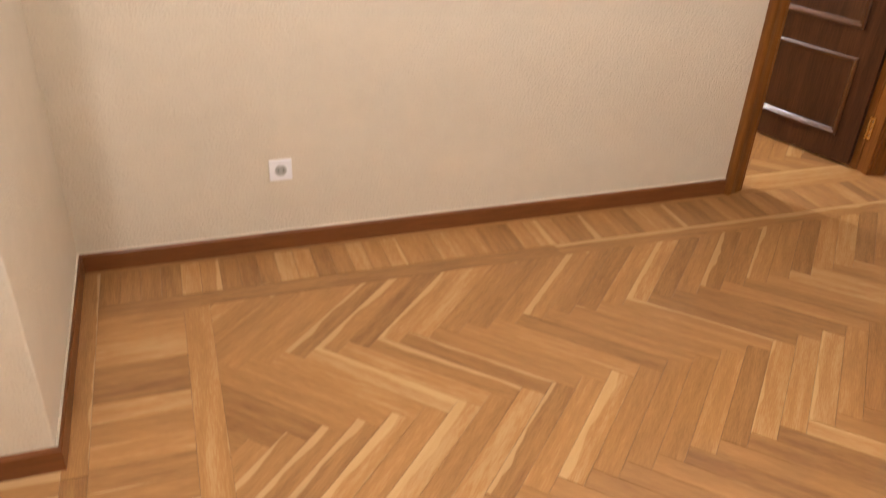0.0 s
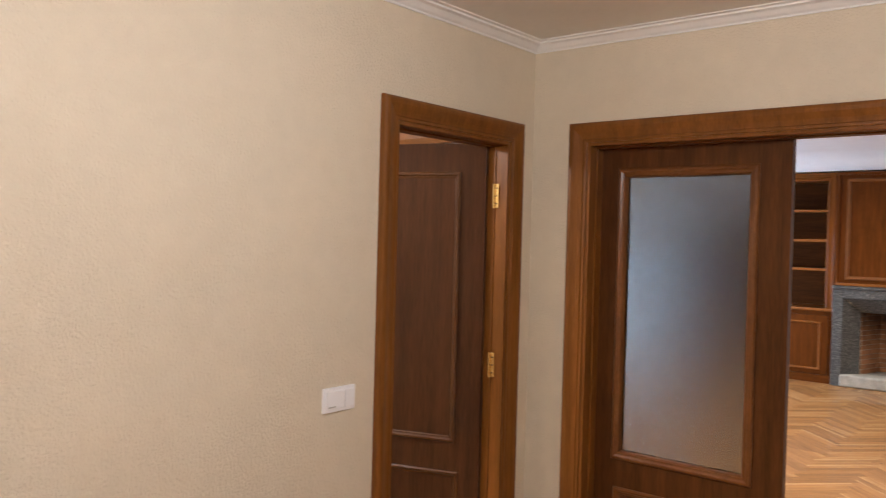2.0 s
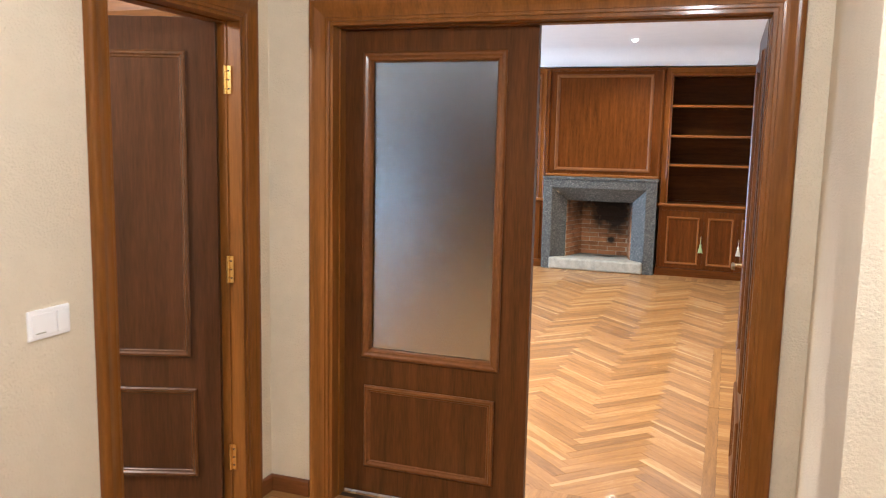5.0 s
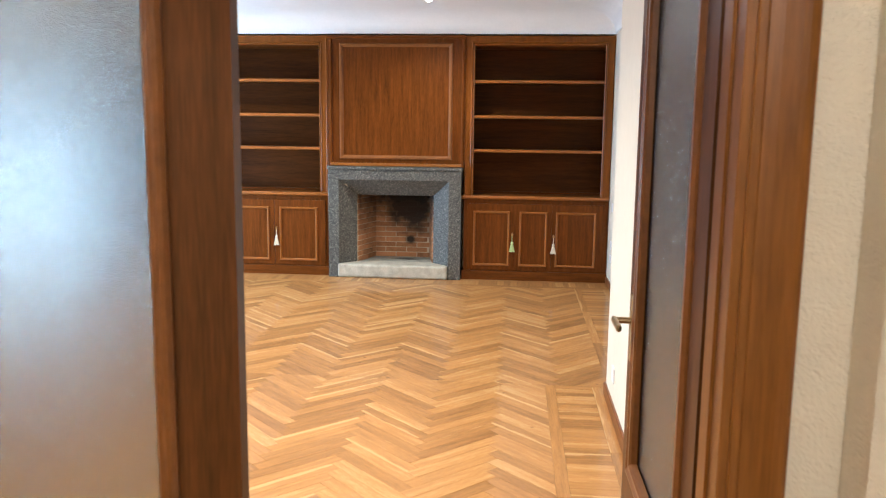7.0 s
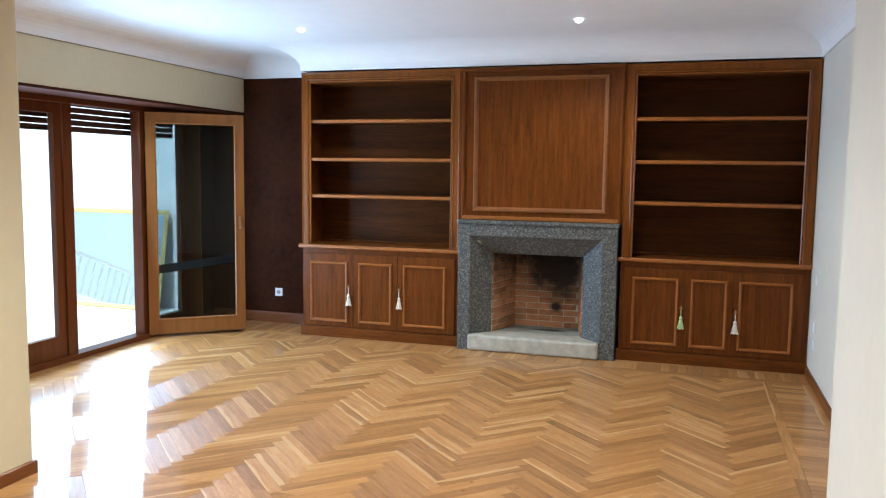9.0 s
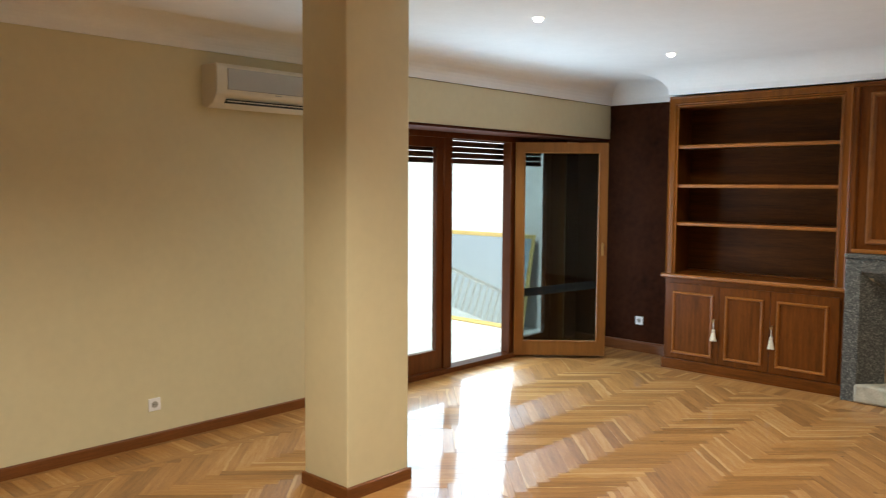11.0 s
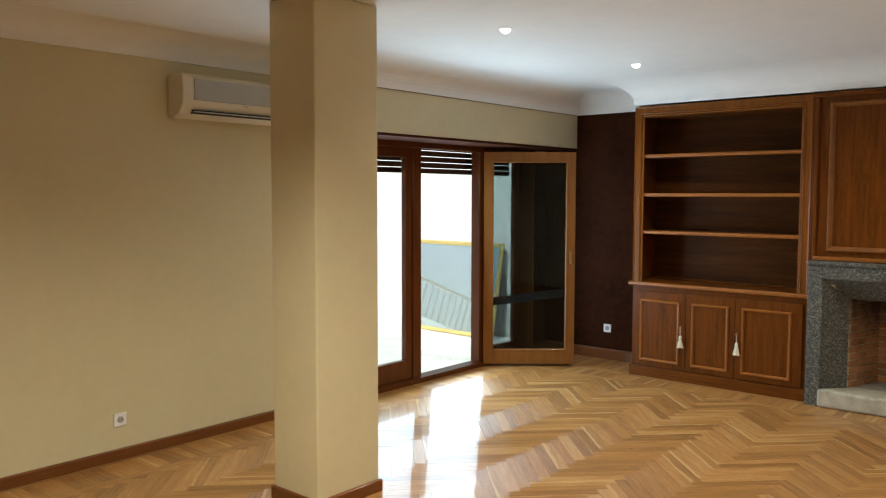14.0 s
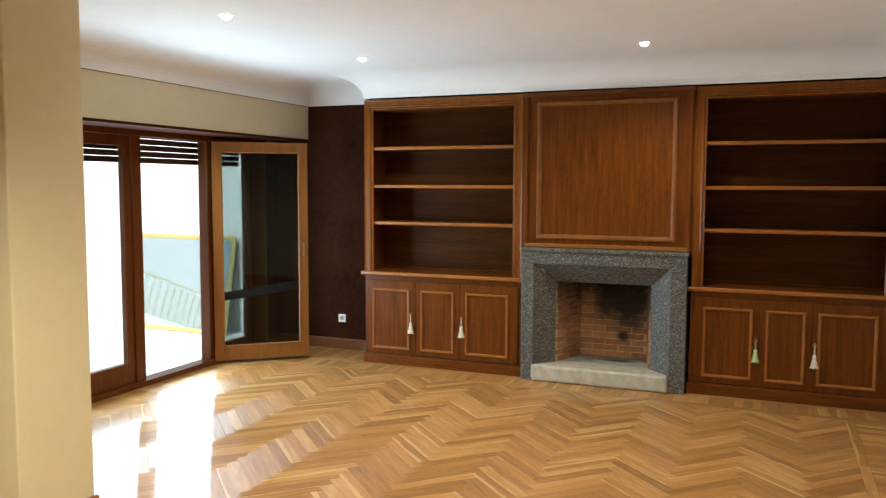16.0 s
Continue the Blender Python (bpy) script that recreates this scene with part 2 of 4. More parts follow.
M_SLAT = mat("brown_shutter_slat", (0.06, 0.022, 0.012), 0.5, spread=0.2)
M_FROST = glass("textured_frosted_glass", 0.2, (0.31, 0.315, 0.295), bump=0.5)
M_CLEAR = pane_glass("clear_glass", (0.96, 0.975, 0.97), 0.03)
M_PANE = pane_glass("tinted_leaf_glass", (0.50, 0.56, 0.575), 0.015)
# pale cyan, partly diffuse: bright sky reflection put into the mirror's colour
M_MIRROR = mat("sky_bright_mirror_silver", (0.86, 0.97, 0.98), 0.03, metal=0.85, spread=0.03)
M_BULB = bpy.data.materials.new("lit_bulb")
M_BULB.use_nodes = True
M_BULB.node_tree.nodes["Principled BSDF"].inputs["Emission Color"].default_value = (1, 0.9, 0.74, 1)
M_BULB.node_tree.nodes["Principled BSDF"].inputs["Emission Strength"].default_value = 12


def add_soot(m):
    """Soot licking up the back of the firebox, with a burnt patch near its foot."""
    n, l = m.node_tree.nodes, m.node_tree.links
    b = n["Principled BSDF"]
    base = b.inputs["Base Color"].links[0].from_socket
    geo = n.new("ShaderNodeNewGeometry")
    nz = n.new("ShaderNodeTexNoise")
    nz.inputs["Scale"].default_value = 9
    nz.inputs["Detail"].default_value = 5
    l.new(geo.outputs["Position"], nz.inputs["Vector"])
    parts = []
    for centre, size, reach in (((0.05, 0.54, 1.04), (1.25, 0.5, 1.5), 1.0), ((0.08, 0.54, 0.75), (2.4, 0.5, 2.1), 0.97), ((0.08, 0.52, 0.335), (13, 1, 15), 0.95), ((0.06, 0.36, 0.135), (6, 16, 4), 0.9)):
        sub = n.new("ShaderNodeVectorMath")
        sub.operation = "SUBTRACT"
        sub.inputs[1].default_value = centre
        l.new(geo.outputs["Position"], sub.inputs[0])
        mu = n.new("ShaderNodeVectorMath")
        mu.operation = "MULTIPLY"
        mu.inputs[1].default_value = size
        l.new(sub.outputs[0], mu.inputs[0])
        ln = n.new("ShaderNodeVectorMath")
        ln.operation = "LENGTH"
        l.new(mu.outputs[0], ln.inputs[0])
        ad = n.new("ShaderNodeMath")
        ad.operation = "MULTIPLY_ADD"
        ad.inputs[1].default_value = 0.7
        l.new(nz.outputs[0], ad.inputs[0])
        l.new(ln.outputs["Value"], ad.inputs[2])
        mr_ = n.new("ShaderNodeMapRange")
        mr_.inputs["From Min"].default_value, mr_.inputs["From Max"].default_value = 0.80, 1.42
        mr_.inputs["To Min"].default_value, mr_.inputs["To Max"].default_value = reach, 0.0
        l.new(ad.outputs[0], mr_.inputs["Value"])
        parts.append(mr_.outputs[0])
    mx = parts[0]
    for p in parts[1:]:
        k = n.new("ShaderNodeMath")
        k.operation = "MAXIMUM"
        l.new(mx, k.inputs[0])
        l.new(p, k.inputs[1])
        mx = k.outputs[0]
    mix = n.new("ShaderNodeMix")
    mix.data_type = "RGBA"
    l.new(mx, mix.inputs["Factor"])
    l.new(base, mix.inputs[6])
    mix.inputs[7].default_value = (0.012, 0.010, 0.009, 1)
    l.new(mix.outputs[2], b.inputs["Base Color"])



def add_speckle(m, scale, grains):
    """Granite grain: small crystals, each of one of a few minerals' tones."""
    n, l = m.node_tree.nodes, m.node_tree.links
    b = n["Principled BSDF"]
    base = b.inputs["Base Color"].links[0].from_socket
    tc = n.new("ShaderNodeTexCoord")
    vo = n.new("ShaderNodeTexVoronoi")
    vo.inputs["Scale"].default_value = scale
    l.new(tc.outputs["Object"], vo.inputs["Vector"])
    sp = n.new("ShaderNodeSeparateColor")
    l.new(vo.outputs["Color"], sp.inputs[0])
    rp = n.new("ShaderNodeValToRGB")
    rp.color_ramp.interpolation = "CONSTANT"
    el = rp.color_ramp.elements
    el[0].position, el[0].color = 0.0, (*grains[0][1], 1)
    el[1].position, el[1].color = grains[1][0], (*grains[1][1], 1)
    for pos, col_ in grains[2:]:
        el.new(pos).color = (*col_, 1)
    l.new(sp.outputs[0], rp.inputs[0])
    mix = n.new("ShaderNodeMix")
    mix.data_type = "RGBA"
    mix.inputs["Factor"].default_value = 0.8
    l.new(base, mix.inputs[6])
    l.new(rp.outputs[0], mix.inputs[7])
    l.new(mix.outputs[2], b.inputs["Base Color"])


add_speckle(M_GRANITE, 125, [(0.0, (0.028, 0.028, 0.027)), (0.3, (0.075, 0.077, 0.070)), (0.62, (0.12, 0.12, 0.107)), (0.86, (0.235, 0.23, 0.205))])

M_FIREFLOOR = mat("firebox_stone", (0.29, 0.29, 0.245), 0.7, spread=0.3, scale=12, bump=0.3)
for m_ in (M_BRICK, M_MORTAR, M_FIREFLOOR):
    add_soot(m_)

# ---- building blocks ----
def mesh(name, bm, material, smooth=False):
    me = bpy.data.meshes.new(name)
    bm.normal_update()
    bm.to_mesh(me)
    bm.free()
    me.materials.append(material)
    if smooth:
        for p in me.polygons:
            p.use_smooth = True
    return me


def thing(name, x, y, z, label="", category="", group="", kind=""):
    e = new(name)
    e.empty_display_size = 0.1
    e.location = (x, y, z)
    e["base"] = (x, y, z)
    return tagged(e, label, category, group, kind)


def base_of(ob):
    m = Matrix.Translation(Vector(ob["base"])) if "base" in ob else Matrix()
    return m


def part(name, bm, material, parent, label="", smooth=False):
    """One mesh, given in world coordinates, under a thing or under a part of a thing."""
    ob = new(name, mesh(name, bm, material, smooth))
    if parent is not None:
        ob.parent = parent
        top = parent
        while top.parent is not None:
            top = top.parent
        if parent is top:
            ob.matrix_parent_inverse = base_of(top).inverted()
    if label:
        ob["label"] = label
    return ob


def solo(name, bm, material, label="", category="", group="", kind="", smooth=False):
    return tagged(new(name, mesh(name, bm, material, smooth)), label, category, group, kind)


def box(x0, x1, y0, y1, z0, z1, bev=0.0, bm=None, seg=2):
    own = bmesh.new()
    bmesh.ops.create_cube(own, size=1)
    for v in own.verts:
        v.co = Vector(((x0 + x1) / 2 + v.co.x * (x1 - x0), (y0 + y1) / 2 + v.co.y * (y1 - y0), (z0 + z1) / 2 + v.co.z * (z1 - z0)))
    if bev:
        bmesh.ops.bevel(own, geom=own.edges[:], offset=bev, segments=seg, affect="EDGES", profile=0.5)
    if bm is None:
        return own
    me = bpy.data.meshes.new("tmp")
    own.to_mesh(me)
    own.free()
    bm.from_mesh(me)
    bpy.data.meshes.remove(me)
    return bm


def cyl(cx, cy, z0, z1, r0, r1=None, n=20, bm=None, axis="z"):
    bm = bm or bmesh.new()
    r1 = r0 if r1 is None else r1
    rings = []
    for z, r in ((z0, r0), (z1, r1)):
        ring = []
        for i in range(n):
            a = 2 * math.pi * i / n
            p = (cx + r * math.cos(a), cy + r * math.sin(a), z)
            if axis == "x":
                p = (z, cx + r * math.cos(a), cy + r * math.sin(a))
            if axis == "y":
                p = (cx + r * math.cos(a), z, cy + r * math.sin(a))
            ring.append(bm.verts.new(p))
        rings.append(ring)
    for i in range(n):
        j = (i + 1) % n
        bm.faces.new((rings[0][i], rings[0][j], rings[1][j], rings[1][i]))
    bm.faces.new(rings[0][::-1])
    bm.faces.new(rings[1])
    bmesh.ops.recalc_face_normals(bm, faces=bm.faces[:])
    return bm


def lathe(cx, cy, prof, n=20, bm=None):
    """A turned shape round a vertical axis: prof is (radius, z) from bottom to top."""
    bm = bm or bmesh.new()
    rings = [[bm.verts.new((cx + r * math.cos(2 * math.pi * i / n), cy + r * math.sin(2 * math.pi * i / n), z)) for i in range(n)]
             for r, z in prof]
    for a, b in zip(rings, rings[1:]):
        for i in range(n):
            bm.faces.new((a[i], a[(i + 1) % n], b[(i + 1) % n], b[i]))
    bm.faces.new(rings[0][::-1])
    bm.faces.new(rings[-1])
    return bm


def sweep(path, profile, to, closed=False, bm=None):
    """A moulding: a profile of (inward, outward) points carried along a flat path with mitred corners; to maps (a, b, h) to the world."""
    bm = bm or bmesh.new()
    n = len(path)
    rings = []
    for i in range(n):
        p = Vector(path[i])
        d0 = (p - Vector(path[i - 1])).normalized() if (closed or i > 0) else None
        d1 = (Vector(path[(i + 1) % n]) - p).normalized() if (closed or i < n - 1) else None
        d0, d1 = d0 or d1, d1 or d0
        n0, n1 = Vector((-d0.y, d0.x)), Vector((-d1.y, d1.x))
        m = (n0 + n1).normalized()
        m = m / max(0.2, m.dot(n0))
        rings.append([bm.verts.new(to(p.x + m.x * o, p.y + m.y * o, h)) for o, h in profile])
    k = len(profile)
    for i in range(n if closed else n - 1):
        a, b = rings[i], rings[(i + 1) % n]
        for j in range(k):
            bm.faces.new((a[j], a[(j + 1) % k], b[(j + 1) % k], b[j]))
    if not closed:
        bm.faces.new(rings[0])
        bm.faces.new(rings[-1][::-1])
    bmesh.ops.recalc_face_normals(bm, faces=bm.faces[:])
    return bm


def rect(a0, a1, b0, b1):
    return [(a0, b0), (a1, b0), (a1, b1), (a0, b1)]


def slab_with_holes(a0, a1, b0, b1, holes, h0, h1, to):
    """A wall with rectangular openings through it (a: along, b: up, h: through)."""
    bm = bmesh.new()
    aa = sorted({a0, a1, *[v for h in holes for v in h[:2]]})
    bb = sorted({b0, b1, *[v for h in holes for v in h[2:]]})
    solid = lambda a, b: a0 < a < a1 and b0 < b < b1 and not any(h[0] < a < h[1] and h[2] < b < h[3] for h in holes)
    vs = {}

    def vert(a, b, h):
        if (a, b, h) not in vs:
            vs[(a, b, h)] = bm.verts.new(to(a, b, h))
        return vs[(a, b, h)]

    for i in range(len(aa) - 1):
        for j in range(len(bb) - 1):
            ca, cb = (aa[i] + aa[i + 1]) / 2, (bb[j] + bb[j + 1]) / 2
            if not solid(ca, cb):
                continue
            q = [(aa[i], bb[j]), (aa[i + 1], bb[j]), (aa[i + 1], bb[j + 1]), (aa[i], bb[j + 1])]
            bm.faces.new([vert(*p, h1) for p in q])
            bm.faces.new([vert(*p, h0) for p in q][::-1])
            for (p, r, da, db) in ((q[0], q[1], 0, -1), (q[1], q[2], 1, 0), (q[2], q[3], 0, 1), (q[3], q[0], -1, 0)):
                na = aa[i] - 1e-4 if da < 0 else aa[i + 1] + 1e-4 if da > 0 else ca
                nb = bb[j] - 1e-4 if db < 0 else bb[j + 1] + 1e-4 if db > 0 else cb
                if not solid(na, nb):
                    bm.faces.new((vert(*p, h0), vert(*r, h0), vert(*r, h1), vert(*p, h1)))
    bmesh.ops.recalc_face_normals(bm, faces=bm.faces[:])
    return bm


FRONT = lambda y: (lambda a, b, h: (a, y - h, b))           # faces -y
LEFT_HALL = lambda x: (lambda a, b, h: (x + h, a, b))        # faces +x, a along y
REAR = lambda y: (lambda a, b, h: (-a, y + h, b))            # faces +y

# ---- structure: living room ----
T = 0.12
DD0, DD1, DDH = -0.084, 1.587, 2.022          # double door opening
LD0, LD1 = -7.880, -7.137                    # single door opening in the hall's left wall
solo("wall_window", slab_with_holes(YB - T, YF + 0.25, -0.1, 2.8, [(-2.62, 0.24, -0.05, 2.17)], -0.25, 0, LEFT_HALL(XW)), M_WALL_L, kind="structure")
solo("wall_far", box(XW, -2.24, YF, YF + 0.2, -0.1, 2.8), M_WALL_L, kind="structure")
solo("wall_chimney", box(-2.24, XR + 0.2, 0.72, 0.9, -0.1, 2.8), M_WALL_L, kind="structure")
solo("wallcovering", box(XW + 0.003, -2.2, YF - 0.006, YF - 0.001, 0.0, 2.62), M_DARKWALL, kind="structure")
solo("wallcovering_side", box(XW + 0.001, XW + 0.006, 0.245, YF - 0.008, 0.0, 2.11), M_DARKWALL, kind="structure")
solo("shutter_box", box(XW + 0.001, XB, -3.02, YF - 0.007, 2.14, CEIL), M_WALL_L, kind="structure")
solo("shutter_box_soffit", box(XW + 0.018, XB - 0.004, -2.66, YF - 0.008, 2.118, 2.139), M_SOFFIT, kind="structure")
# right walls: daylight from the window is put into the paler wall colour
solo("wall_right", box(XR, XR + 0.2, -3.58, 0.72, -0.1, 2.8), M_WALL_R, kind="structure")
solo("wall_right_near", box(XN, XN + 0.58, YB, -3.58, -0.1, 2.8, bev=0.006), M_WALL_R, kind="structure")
solo("wall_doors", slab_with_holes(XW, XN + 0.58, -0.1, 2.8, [(DD0 - 0.03, DD1 + 0.03, -0.05, DDH + 0.03)], 0, YB - YH, FRONT(YB)), M_WALL, kind="structure")
solo("ceiling", box(XW - 0.2, XR + 0.3, YB - 0.02, 0.9, CEIL, CEIL + 0.12), M_CEIL, kind="structure")

def cove_profile(w, h):
    """Concave plaster cove: wall foot at height -h, meeting the ceiling w from the wall."""
    pts = [(0.0, -h), (0.014, -h), (0.014, -h + 0.022)]
    for i in range(11):
        a = math.pi / 2 * i / 10
        pts.append((0.014 + (w - 0.014) * (1 - math.cos(a)), -h + 0.022 + (h - 0.023) * math.sin(a)))
    pts += [(w + 0.002, 0.0), (0.0, 0.0)]
    return pts


ceil_to = lambda a, b, h: (a, b, CEIL + h)
solo("cove_moulding", sweep([(XN, YB), (XN, -3.58), (XR, -3.58), (XR, 0.0), (-2.25, 0.0), (-2.25, YF), (XB, YF), (XB, -3.02), (XW, -3.02)], cove_profile(0.31, 0.205), ceil_to), M_CEIL, kind="structure")
solo("cove_moulding_left", sweep([(XW, -3.02), (XW, YB), (XN, YB)], cove_profile(0.20, 0.16), ceil_to), M_CEIL, kind="structure")
solo("bulkhead_above_bookcase", box(-2.239, XR, 0.004, 0.715, 2.485, CEIL), M_CEIL, kind="structure")

# thin dark strip for the shadow line in the joint under the cove
GAPP = lambda h: [(0.0, -h - 0.0045), (0.005, -h - 0.0045), (0.005, -h - 0.0005), (0.0, -h - 0.0005)]
solo("shadow_joint", sweep([(XB, YF - 0.01), (XB, -3.02)], GAPP(0.205), ceil_to), M_GAPFILL, kind="structure")

# column
col = thing("column", -2.06, -3.9, 0, kind="structure")
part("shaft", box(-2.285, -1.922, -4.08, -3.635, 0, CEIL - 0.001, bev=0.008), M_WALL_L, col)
part("baseboard", sweep(rect(-2.285, -1.922, -4.08, -3.635)[::-1], [(0, 0.0), (0.014, 0.0), (0.014, 0.062), (0.008, 0.07), (0, 0.07)], lambda a, b, h: (a, b, h), closed=True), M_BASE, col)

BB = [(0, 0.0), (0.014, 0.0), (0.014, 0.064), (0.009, 0.072), (0, 0.072)]
flat = lambda a, b, h: (a, b, h)
solo("baseboard_living_left", sweep([(XW, YF - 0.02), (XW, 0.25)], BB, flat), M_BASE, kind="structure")
solo("baseboard_left_wall", sweep([(XW, -2.66), (XW, YB), (-0.22, YB)], BB, flat), M_BASE, kind="structure")
solo("baseboard_far", sweep([(-2.25, YF - 0.006), (XW, YF - 0.006)], [(0, 0.0), (0.02, 0.0), (0.02, 0.09), (0.012, 0.105), (0, 0.105)], flat), M_BASE, kind="structure")
solo("baseboard_right", sweep([(1.72, YB), (XN, YB), (XN, -3.58), (XR, -3.58), (XR, 0.0)], BB, flat), M_BASE, kind="structure")

# ---- structure: hall ----
solo("wall_hall_left", slab_with_holes(-10.666, YH, -0.1, 2.7, [(LD0 - 0.03, LD1 + 0.03, -0.05, DDH + 0.03)], -T, 0, LEFT_HALL(XH)), M_WALL, kind="structure")
solo("wall_hall_stub", box(XH - T, 0.60, -10.95, -10.666, -0.1, 2.7, bev=0.006), M_WALL, kind="structure")
solo("wall_hall_right", box(XHR, XHR + 0.25, -7.90, YH, -0.1, 2.7, bev=0.006), M_WALL, kind="structure")
solo("wall_hall_east", box(3.6, 3.75, -12.4, -7.75, -0.1, 2.7), M_WALL, kind="structure")
solo("wall_hall_return", box(XHR + 0.25, 3.75, -7.90, -7.75, -0.1, 2.7), M_WALL, kind="structure")
solo("wall_hall_south", box(-0.6, 3.75, -12.5, -12.35, -0.1, 2.7), M_WALL, kind="structure")
solo("wall_hall_niche", box(-0.5, -0.34, -12.35, -10.95, -0.1, 2.7), M_WALL, kind="structure")
solo("ceiling_hall", box(XH - T, 3.75, -12.5, YH + 0.001, HALL_CEIL, HALL_CEIL + 0.12), M_CEIL, kind="structure")
HM = [(0, -0.042), (0.008, -0.042), (0.010, -0.036), (0.022, -0.030), (0.040, -0.016), (0.058, -0.012), (0.060, -0.005), (0.078, -0.004), (0.080, 0.0), (0, 0.0)]
solo("ceiling_trim_hall", sweep([(XHR, -7.9), (XHR, YH), (XH, YH), (XH, -10.666), (0.60, -10.666), (0.60, -10.95)], HM, lambda a, b, h: (a, b, HALL_CEIL + h)), M_CEIL, kind="structure")
solo("baseboard_hall_left", sweep([(XH, LD0 - 0.075), (XH, -10.666), (0.60, -10.666), (0.60, -10.95)], BB, flat), M_BASE, kind="structure")
solo("caulk_line", sweep([(XH, LD0 - 0.09), (XH, -10.666), (0.60, -10.666)], [(0, 0.0722), (0.006, 0.0722), (0.003, 0.0755), (0, 0.0755)], flat), M_WALL, kind="structure")
solo("baseboard_hall_corner", sweep([(DD0 - 0.095, YH), (XH, YH), (XH, LD1 + 0.085)], BB, flat), M_BASE, kind="structure")
solo("baseboard_hall_right", sweep([(3.6, -7.90), (XHR, -7.90), (XHR, YH), (DD1 + 0.1, YH)], BB, flat), M_BASE, kind="structure")
# the room behind the single door
solo("wall_side_room_north", box(-3.4, XH - T, -6.95, -6.84, -0.1, 2.7), M_WALL, kind="structure")
solo("wall_side_room_west", box(-3.5, -3.4, -10.9, -6.84, -0.1, 2.7), M_WALL, kind="structure")
solo("wall_side_room_south", box(-3.4, XH - T, -10.9, -10.8, -0.1, 2.7), M_WALL, kind="structure")
solo("ceiling_side_room", box(-3.5, XH - T, -10.9, -6.84, 2.5, 2.6), M_CEIL, kind="structure")

sr = thing("door_casing_side_room", -1.0, -6.95, 0, kind="structure")
part("casing", sweep([(-0.50, 0), (-0.50, 2.065), (-1.45, 2.065), (-1.45, 0)], [(0, 0.0), (0, 0.02), (-0.03, 0.026), (-0.08, 0.022), (-0.09, 0.0)], lambda a, b, h: (a, -6.951 - h, b)), M_CASE_X, sr)
part("door_panel", box(-1.449, -0.501, -6.956, -6.951, 0.0, 2.064), M_LEAF, sr)

# ---- door casings ----
CASE = [(0, 0.0), (0, 0.009), (-0.003, 0.011), (-0.014, 0.011), (-0.016, 0.0145), (-0.024, 0.0155), (-0.036, 0.018), (-0.050, 0.023), (-0.060, 0.0265), (-0.070, 0.0275), (-0.078, 0.0265), (-0.085, 0.022), (-0.088, 0.015), (-0.088, 0.0)]


def casing(name, a0, a1, top, to, depth, material):
    """Moulded casing on one face and a jamb lining through the wall."""
    c = thing(name, *to((a0 + a1) / 2, 0, 0), kind="structure")
    part("casing", sweep([(a1, 0), (a1, top), (a0, top), (a0, 0)], CASE, to), material, c)
    part("lining", sweep([(a1, 0), (a1, top), (a0, top), (a0, 0)], [(0.0, 0.004), (0.013, 0.004), (0.015, 0.002), (0.015, -depth * 0.5), (0.021, -depth * 0.5), (0.021, -depth), (-0.025, -depth), (-0.025, 0.004)], to), M_CASE, c)
    return c


casing("door_casing_double", DD0, DD1, DDH, FRONT(YH), YB - YH, M_CASE)
cb = thing("door_casing_double_inner", 0.7, YB, 0, kind="structure")
part("casing", sweep([(-DD0, 0), (-DD0, DDH), (-DD1, DDH), (-DD1, 0)], CASE, REAR(YB)), M_CASE, cb)
single = casing("door_casing_single", LD0, LD1, DDH, LEFT_HALL(XH), T, M_CASE)


# ---- doors ----
PM = [(0, 0.0), (0, 0.006), (0.006, 0.012), (0.014, 0.012), (0.02, 0.005), (0.026, 0.004), (0.03, 0.0)]

PG = [(0, 0.0), (0, 0.005), (0.007, 0.012), (0.016, 0.013), (0.024, 0.009), (0.032, 0.008), (0.038, 0.002), (0.042, -0.012), (0.034, -0.012), (0.034, 0.0)]


